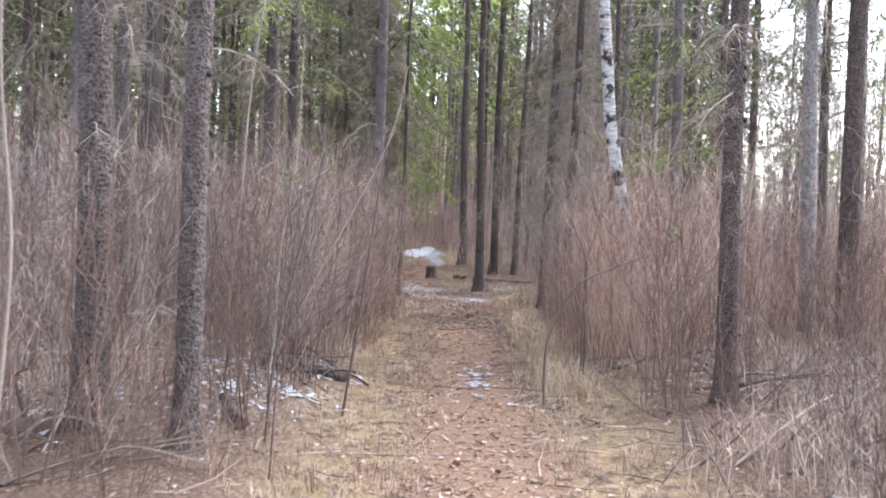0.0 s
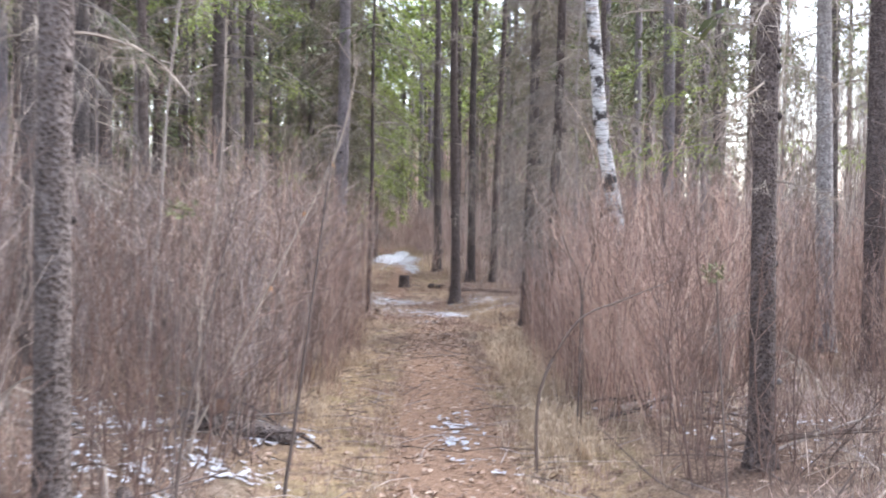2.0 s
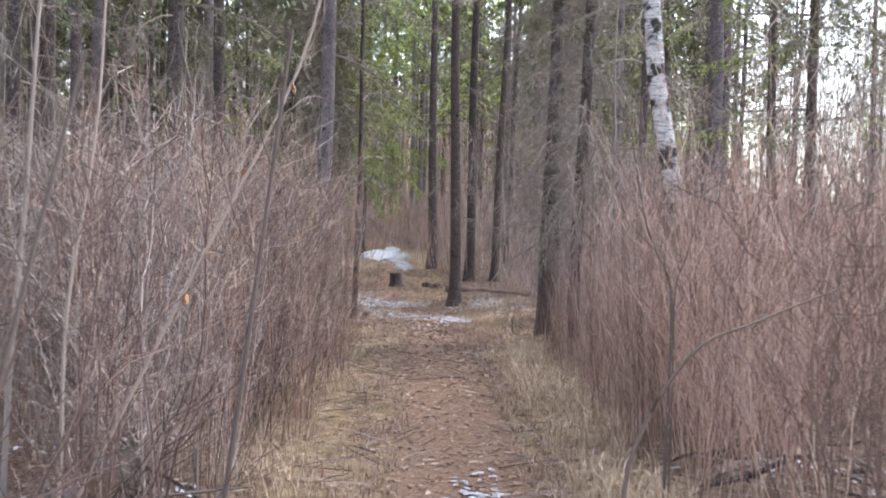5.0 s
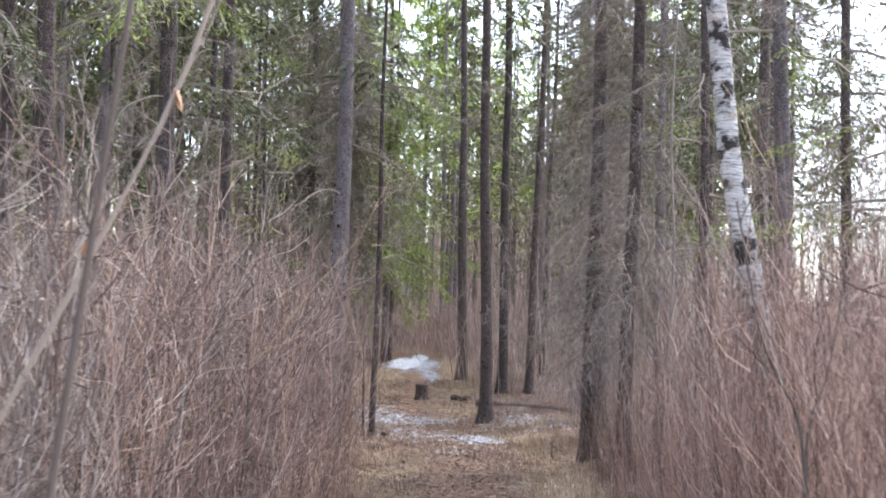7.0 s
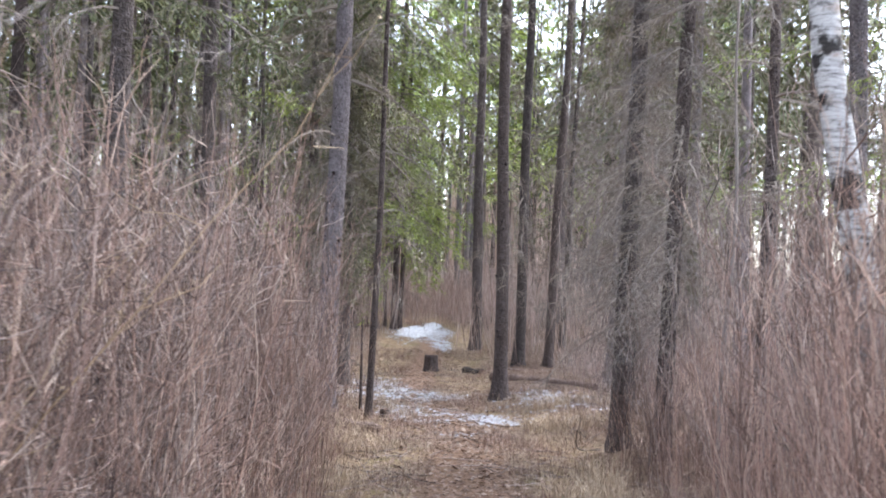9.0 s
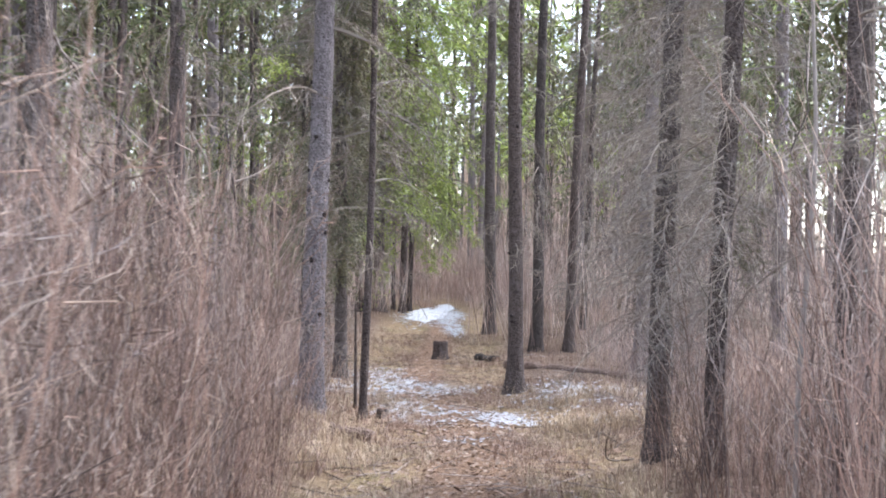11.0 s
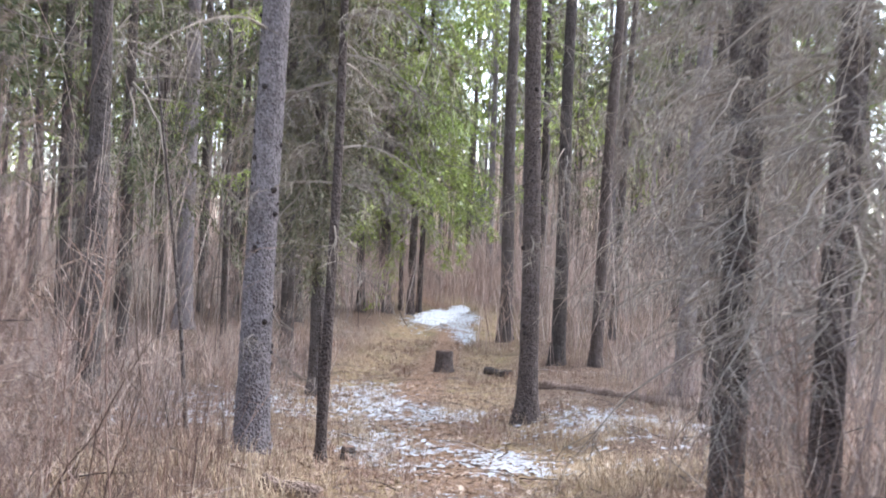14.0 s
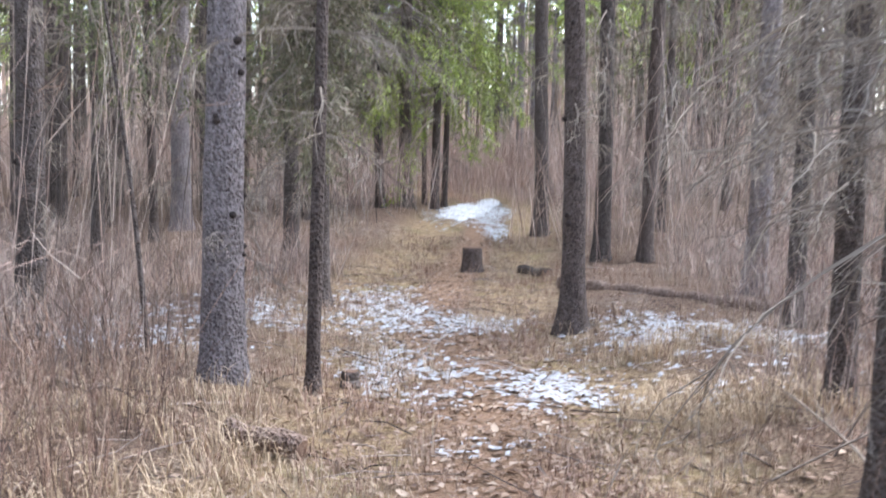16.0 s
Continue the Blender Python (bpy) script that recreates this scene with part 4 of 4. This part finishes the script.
snow_patch(-0.85, 23.6, 0.6, 1.8, 12, 0.32)
snow_patch(-0.35, 20.9, 0.5, 1.3, 12, 0.28)
snow_patch(-0.05, 23.0, 0.5, 0.5, 0, 0.55)
snow_patch(0.5, 20.5, 0.6, 0.7, 30, 0.28)
snow_patch(1.5, 22.3, 0.9, 1.0, 0, 0.22)
snow_patch(2.15, 21.9, 0.9, 0.45, 0, 0.22)
snow_patch(1.45, 20.1, 0.7, 0.4, 20, -0.3)
snow_patch(0.3, 18.95, 0.5, 0.35, 0, -0.35)
snow_patch(-2.4, 20.9, 1.0, 0.45, 0, 0.12)
snow_patch(-1.9, 22.4, 1.0, 1.0, 0, 0.0)
snow_patch(-0.82, 34.0, 0.42, 2.1, 0, 1.0, 0.04, M_PACKED_SNOW, 0.25)
snow_patch(-0.52, 36.2, 0.22, 1.8, 0, 1.0, 0.04, M_PACKED_SNOW, 0.25)
snow_patch(-0.34, 33.6, 0.36, 2.2, 0, 0.7, 0.03)
snow_patch(-0.9, 33.0, 0.6, 2.2, 0, 0.15, 0.03)
snow_patch(-0.18, 30.8, 0.26, 1.4, 4, 0.3, 0.03)
snow_patch(0.62, 8.42, 0.16, 0.1, 0, 0.4, 0.012)
snow_patch(0.38, 9.3, 0.16, 0.35, 0, 0.1, 0.012)
snow_patch(-1.2, 8.0, 0.5, 0.5, 0, -0.12, 0.015)
snow_patch(-0.95, 9.0, 0.4, 0.5, 0, -0.1, 0.015)
snow_patch(-2.3, 7.3, 0.8, 0.7, 0, -0.25, 0.018)
snow_patch(1.95, 10.1, 0.5, 0.3, 0, 0.0)
snow_patch(2.6, 9.6, 0.6, 0.5, 0, -0.25, 0.018)
snow_patch(-1.9, 7.0, 1.3, 1.9, 0, -0.62, 0.016)
snow_patch(-2.6, 9.3, 1.3, 0.8, 0, -0.4, 0.018)
snow_patch(0.35, 9.6, 0.22, 1.2, 0, -0.3, 0.012)
snow_patch(2.3, 8.8, 1.1, 1.2, 0, -0.75, 0.016)
snow_patch(-2.4, 21.6, 1.6, 1.3, 0, -0.35)
snow_patch(1.6, 21.4, 1.3, 1.6, 0, -0.4)
snow_patch(-1.9, 8.7, 0.6, 0.5, 0, -0.1, 0.018)
snow_patch(-1.55, 7.4, 0.5, 0.5, 0, -0.3, 0.015)


# ---- logs, stumps, branches ----
def log(name, a, b, r, mat, label, category="log"):
    """A fallen stem from a to b with cut ends."""
    a, b = Vector(a), Vector(b)
    ob = tagged(new(name), label, category)
    ob.location = a
    s, n = Soup(), max(4, int((b - a).length / 0.1))
    pts = [(b - a) * (i / n) + Vector((0, 0, 0.012 * math.sin(i * 1.7))) for i in range(n + 1)]
    s.tube(pts, [r * (1 + 0.12 * noise.noise((i * 0.6, a.x, 0))) * (1 - 0.2 * i / n) for i in range(n + 1)], 12, True)
    part("bark", s.mesh("bark", mat, True), ob)
    d = (b - a).normalized()
    for k, (p, q) in enumerate(((-0.004 * d, 0.02 * d), (b - a + 0.004 * d, b - a - 0.02 * d))):
        e = Soup()
        rr = r * (0.88 if k == 0 else 0.7)
        e.tube((p, q), (rr, rr), 12, True)
        part("cut_end", e.mesh("cut_end", M_CUT), ob, "brown weathered cut end")
    return ob


def on(x, y, dz):
    return (x, y, ground_z(x, y) + dz)


log("fallen_log", on(0.72, 24.9, 0.07), on(2.55, 23.3, 0.06), 0.07, M_BROWN_LOG, "long fallen trunk with grey-brown bark across the litter")
log("fallen_log", on(0.3, 26.7, 0.05), on(0.62, 26.2, 0.05), 0.055, M_SPRUCE, "short broken piece of fallen trunk")
log("cut_log", on(-0.56, 18.66, 0.06), on(-0.93, 18.76, 0.062), 0.06, M_BROWN_LOG, "short cut log lying in dry grass")
log("cut_log", on(-1.19, 8.5, 0.23), on(-1.3, 9.5, 0.12), 0.07, M_REDBARK, "dark cut log on a heap of branches")
log("cut_log", on(-1.45, 8.62, 0.06), on(-0.75, 8.95, 0.06), 0.07, M_SPRUCE, "dark log under a heap of branches")
log("cut_log", on(-1.15, 6.45, 0.05), on(-1.35, 6.95, 0.05), 0.045, M_REDBARK, "small dark cut log in the grass")
log("thin_log", on(-3.3, 8.2, 0.04), on(-1.95, 8.7, 0.04), 0.03, M_PALE_LOG, "pale thin fallen stem behind the trunks")
log("thin_log", on(1.62, 10.0, 0.03), on(2.2, 10.25, 0.03), 0.028, M_PALE_LOG, "pale thin fallen stem among shrubs")
log("thin_log", on(-3.6, 19.9, 0.03), on(-1.7, 19.3, 0.03), 0.025, M_PALE_LOG, "thin fallen stem in reddish litter")


def stump(x, y, r, h, label, mat):
    ob = thing("tree_stump", x, y, label, "stump")
    s = Soup()
    zs = (-0.05, 0.02, 0.06, h * 0.5, h * 0.85, h)
    s.tube([(0, 0, z) for z in zs], [r * (1 + 0.35 * math.exp(-max(z, 0) / 0.06)) for z in zs], 14, True)
    part("bark", s.mesh("bark", mat, True), ob)
    e = Soup()
    e.tube(((0, 0, h - 0.02), (0, 0, h + 0.005)), (r * 0.9, r * 0.88), 14, True)
    part("cut_top", e.mesh("cut_top", M_CUT), ob, "brown weathered cut top")


random.seed(99)
for _ in range(8):
    hx, hy, ha = -1.15 + U(-0.3, 0.3), 8.9 + U(-0.3, 0.4), U(0, 360)
    c, d = math.cos(radians(ha)) * 0.3, math.sin(radians(ha)) * 0.25
    log("dead_stick", on(hx - c, hy - d, 0.02), on(hx + c, hy + d, U(0.05, 0.2)), U(0.005, 0.011), M_REDBARK, "dark dead stick on a heap of branches", "stick")
for _ in range(14):
    hx, hy, ha, hl = 2.0 + U(-0.45, 0.6), 10.0 + U(-0.6, 0.5), U(0, 360), U(0.15, 0.4)
    c, d = math.cos(radians(ha)) * hl, math.sin(radians(ha)) * hl
    log("dead_stick", on(hx - c, hy - d, 0.015), on(hx + c, hy + d, U(0.03, 0.14)), U(0.006, 0.02), random.choice((M_REDBARK, M_SPRUCE, M_PALE_LOG)), "dead stick in dark litter under the shrubs", "stick")
stump(-0.27, 26.83, 0.115, 0.28, "short brown cut tree stump beside the trail", M_REDBARK)
stump(-0.62, 20.32, 0.05, 0.1, "small dark stump at the trail edge", M_SPRUCE)


def stem(name, pts, r, mat, label, category="sapling", twigs=6):
    """A thin bent sapling or branch through the given places."""
    ob = tagged(new(name), label, category)
    p0 = Vector(pts[0])
    ob.location = p0
    path = []
    rel = [Vector(p) - p0 for p in pts]
    for i in range(len(rel) - 1):
        a, b = rel[max(i - 1, 0)], rel[min(i + 2, len(rel) - 1)]
        for k in range(5):
            t = k / 5
            p, q = rel[i], rel[i + 1]
            t2, t3 = t * t, t * t * t
            path.append(0.5 * (2 * p + (q - a) * t + (2 * a - 5 * p + 4 * q - b) * t2 + (3 * p - a - 3 * q + b) * t3))
    path.append(rel[-1])
    n = len(path)
    s = Soup()
    s.tube(path, [r * (1 - 0.75 * i / n) + 0.001 for i in range(n)], 6)
    part("stem", s.mesh("stem", mat, True), ob)
    f = Soup()
    for _ in range(twigs):
        i = random.randint(n // 3, n - 2)
        d = (path[i + 1] - path[i]).normalized()
        e = (d + Vector((U(-0.9, 0.9), U(-0.9, 0.9), U(-0.2, 0.6)))).normalized()
        L, q, tw = U(0.2, 0.6), path[i], [path[i]]
        for _ in range(5):
            e = (e + Vector((U(-0.28, 0.28), U(-0.28, 0.28), U(-0.05, 0.25)))).normalized()
            q = q + e * (L / 5)
            tw.append(q)
        g = min(r * 0.32, 0.0024)
        f.tube(tw, (g, g * 0.85, g * 0.7, g * 0.55, g * 0.4, g * 0.25), 3)
        for _ in range(2):
            j = random.randint(1, 4)
            f.tube((tw[j], tw[j] + (e + Vector((U(-0.9, 0.9), U(-0.9, 0.9), U(-0.1, 0.6)))).normalized() * U(0.06, 0.18)), (g * 0.5, 0.0008), 3)
    if twigs:
        tagged(part("twig_spray", f.mesh("twig_spray", mat), ob), kind="stuff")
    return ob


random.seed(88)
stem("arching_branch", (on(0.82, 8.45, -0.02), (0.83, 8.45, 0.6), (1.05, 8.45, 1.03), (1.34, 8.5, 1.17), (1.7, 8.6, 1.3)), 0.011, M_DARK_STEM, "dark arching bare branch beside the trail", "branch", 3)
stem("sapling", (on(1.9, 15.0, -0.03), (1.9, 15.0, 0.9), (1.96, 15.0, 2.0), (1.93, 15.0, 3.1), (1.99, 15.0, 4.5)), 0.016, M_PALE_STEM, "slim pale birch sapling", twigs=8)
stem("sapling", (on(-1.75, 9.0, -0.03), (-1.72, 9.0, 0.9), (-1.66, 9.0, 1.6), (-1.6, 9.0, 2.5), (-1.46, 9.0, 3.6)), 0.014, M_PALE_STEM, "slim pale leafless sapling", twigs=8)
stem("sapling", (on(-1.25, 8.0, -0.03), (-1.2, 8.0, 0.6), (-1.18, 8.0, 1.2), (-1.08, 8.0, 1.9), (-1.05, 8.0, 2.8)), 0.008, M_PALE_STEM, "slim pale leafless sapling", twigs=7)
leaning = stem("sapling", (on(-1.3, 8.1, -0.03), (-0.8, 8.05, 1.27), (-0.42, 8.05, 2.05), (-0.3, 8.05, 2.6)), 0.0075, M_PALE_STEM, "pale sapling leaning over the trail edge", twigs=7)
stem("sapling", (on(-0.66, 7.6, -0.03), (-0.55, 7.6, 0.9), (-0.4, 7.6, 2.1)), 0.011, M_DARK_STEM, "thin dark upright sapling", twigs=6)
stem("sapling", (on(-1.9, 4.6, -0.03), (-1.84, 4.6, 0.7), (-1.8, 4.6, 1.4), (-1.86, 4.6, 2.2), (-1.83, 4.6, 3.2)), 0.009, M_PALE_STEM, "slim pale leafless sapling", twigs=5)
stem("sapling", (on(-1.0, 6.4, -0.03), (-0.95, 6.5, 0.8), (-0.72, 6.6, 1.9)), 0.009, M_DARK_STEM, "thin dark upright sapling", twigs=4)
stem("sapling", (on(-1.95, 20.6, -0.03), (-2.05, 20.6, 1.0), (-2.3, 20.6, 2.8)), 0.022, M_SPRUCE, "leaning thin grey sapling beside the stout trunk", twigs=4)
stem("sapling", (on(-0.95, 20.9, -0.03), (-0.96, 20.9, 0.5), (-0.97, 20.9, 0.95)), 0.02, M_REDBARK, "short broken dead stem", twigs=0)
stem("sapling", (on(1.22, 9.5, -0.03), (1.23, 9.5, 0.8), (1.22, 9.5, 1.22), (1.1, 9.5, 1.5), (1.01, 9.5, 1.95)), 0.0075, M_DARK_STEM, "dark forked sapling beside the trail", twigs=5)
stem("sapling", (on(1.25, 9.52, -0.03), (1.25, 9.52, 0.8), (1.25, 9.52, 1.2), (1.31, 9.52, 1.4), (1.37, 9.52, 1.72)), 0.006, M_DARK_STEM, "dark slender sapling beside the trail", twigs=5)
stem("sapling", (on(3.0, 11.0, -0.03), (3.02, 11.0, 1.6), (3.2, 11.0, 3.8)), 0.014, M_PALE_STEM, "slim pale leafless sapling", twigs=8)
for bx, by, ex, ey, hz, r, mat in ((2.0, 8.6, 3.6, 8.2, 0.28, 0.016, M_DARK_STEM), (2.1, 8.3, 3.5, 8.7, 0.32, 0.013, M_PALE_STEM), (2.3, 8.7, 2.7, 7.7, 0.3, 0.012, M_DARK_STEM),
                                   (1.7, 6.2, 2.9, 7.3, 0.35, 0.01, M_PALE_STEM), (1.9, 5.9, 3.1, 7.0, 0.3, 0.009, M_DARK_STEM), (2.2, 6.6, 3.3, 7.6, 0.42, 0.01, M_PALE_STEM),
                                   (-1.7, 5.4, -1.0, 6.0, 0.1, 0.012, M_DARK_STEM), (-2.0, 5.0, -1.2, 5.5, 0.18, 0.01, M_DARK_STEM), (-1.6, 8.4, -0.7, 9.1, 0.2, 0.014, M_DARK_STEM),
                                   (-1.5, 9.2, -0.8, 8.5, 0.22, 0.012, M_DARK_STEM), (-1.0, 8.3, -1.6, 9.1, 0.25, 0.01, M_DARK_STEM)):
    stem("fallen_branch", (on(bx, by, 0.01), on((bx + ex) / 2, (by + ey) / 2, hz * 0.6), on(ex, ey, hz)), r, mat, "bare fallen branch in the undergrowth", "branch", 6)


def tuft_mesh(size, mat):
    s = Soup()
    for _ in range(60):
        p = Vector((U(-0.5, 0.5), U(-0.5, 0.5), U(-0.35, 0.35))) * size
        s.blade(p, p + Vector((U(-1, 1), U(-1, 1), U(-0.7, 1))).normalized() * U(0.02, 0.045), 0.007)
    return s.mesh("green_tuft", mat)


for tx, ty, tz in ((-0.8, 5.7, 1.72), (1.32, 6.25, 1.48)):
    twig = stem("sapling", (on(tx * 1.08, ty, -0.03), (tx * 1.05, ty, 0.6), (tx * 1.02, ty, 1.1), (tx, ty, tz)), 0.005, M_DARK_STEM, "thin dark sapling with one green tuft", twigs=3)
    part("green_tuft", tuft_mesh(0.1, M_NEEDLE), twig, "small yellow-green tuft", Matrix.Translation(Vector((tx, ty, tz)) - twig.location))


def leaf_mesh(size):
    s = Soup()
    for _ in range(5):
        s.blade(Vector((U(-0.006, 0.006), U(-0.006, 0.006), 0)), Vector((U(-0.5, 0.5), U(-0.5, 0.5), -1)) * size, size * 0.5)
    return s.mesh("dead_leaf", M_DEAD_LEAF)


for lx, ly, lz, size in ((-0.8, 8.05, 1.27, 0.045), (-0.45, 8.05, 2.0, 0.05), (-0.6, 8.05, 1.7, 0.035)):
    part("dead_leaf", leaf_mesh(size), leaning, "curled orange dead leaf", Matrix.Translation(Vector((lx, ly, lz)) - leaning.location))

random.seed(123)
for count, xlo, xhi, ylo, yhi, top in ((44, 1.4, 3.7, 5.2, 8.8, 0.45), (34, -2.7, -0.95, 4.8, 7.6, 0.4), (12, -2.8, -1.1, 15.2, 19.5, 0.4), (8, 1.4, 3.0, 15.5, 19.0, 0.35)):
    for _ in range(count):
        bx, by, a, reach = U(xlo, xhi), U(ylo, yhi), U(0, 6.28), U(0.35, 0.9)
        mid = on(bx + math.cos(a) * reach * 0.5, by + math.sin(a) * reach * 0.5, U(0.06, top) * 0.7)
        tip = on(bx + math.cos(a + 0.3) * reach, by + math.sin(a + 0.3) * reach, U(0.03, top))
        stem("fallen_branch", (on(bx, by, 0.0), mid, tip), U(0.004, 0.009), random.choice((M_PALE_STEM, M_DARK_STEM, M_DARK_STEM, M_GREY_TWIG)), "bare fallen branch in the undergrowth", "branch", 7)

fungus = Soup()
fungus.tube([(0, 0, -0.012), (0.004, 0, 0.0), (0.004, 0, 0.012), (0, 0, 0.02)], (0.016, 0.03, 0.024, 0.006), 9, True)
part("bracket_fungus", fungus.mesh("bracket_fungus", M_BIRCH, True), knotted, "small pale bracket fungus", pose(0.085, -0.03, 0.52, 10, 0, 0))


# ---- single fallen leaves beside and on the trail ----
def fallen_leaf(seed):
    random.seed(seed)
    s, n = Soup(), 6
    for i in range(n + 1):
        t = i / n
        w = 0.021 * math.sin(math.pi * min(max(t, 0.04), 0.97)) * U(0.85, 1.15)
        z = 0.006 + 0.012 * math.sin(t * 3 + seed)
        s.v += [Vector((t * 0.06 - 0.03, -w, z + 0.007)), Vector((t * 0.06 - 0.03, 0, z)), Vector((t * 0.06 - 0.03, w, z + 0.009))]
    for i in range(n):
        o = i * 3
        s.f += [(o, o + 3, o + 4, o + 1), (o + 1, o + 4, o + 5, o + 2)]
    return s.mesh("leaf", M_SINGLE_LEAF, True)


LEAVES = [fallen_leaf(i) for i in range(6)]
random.seed(314)
for i in range(280):
    y = U(15.8, 20.5) if i % 2 else U(4.5, 9.5)
    x = trail_x(y) + random.gauss(0, 0.5)
    part("leaf", random.choice(LEAVES), GROUND, m=pose(x, y, ground_z(x, y) + 0.006, U(-25, 25), U(-25, 25), U(0, 360)) @ Matrix.Scale(U(0.5, 1.0), 4))
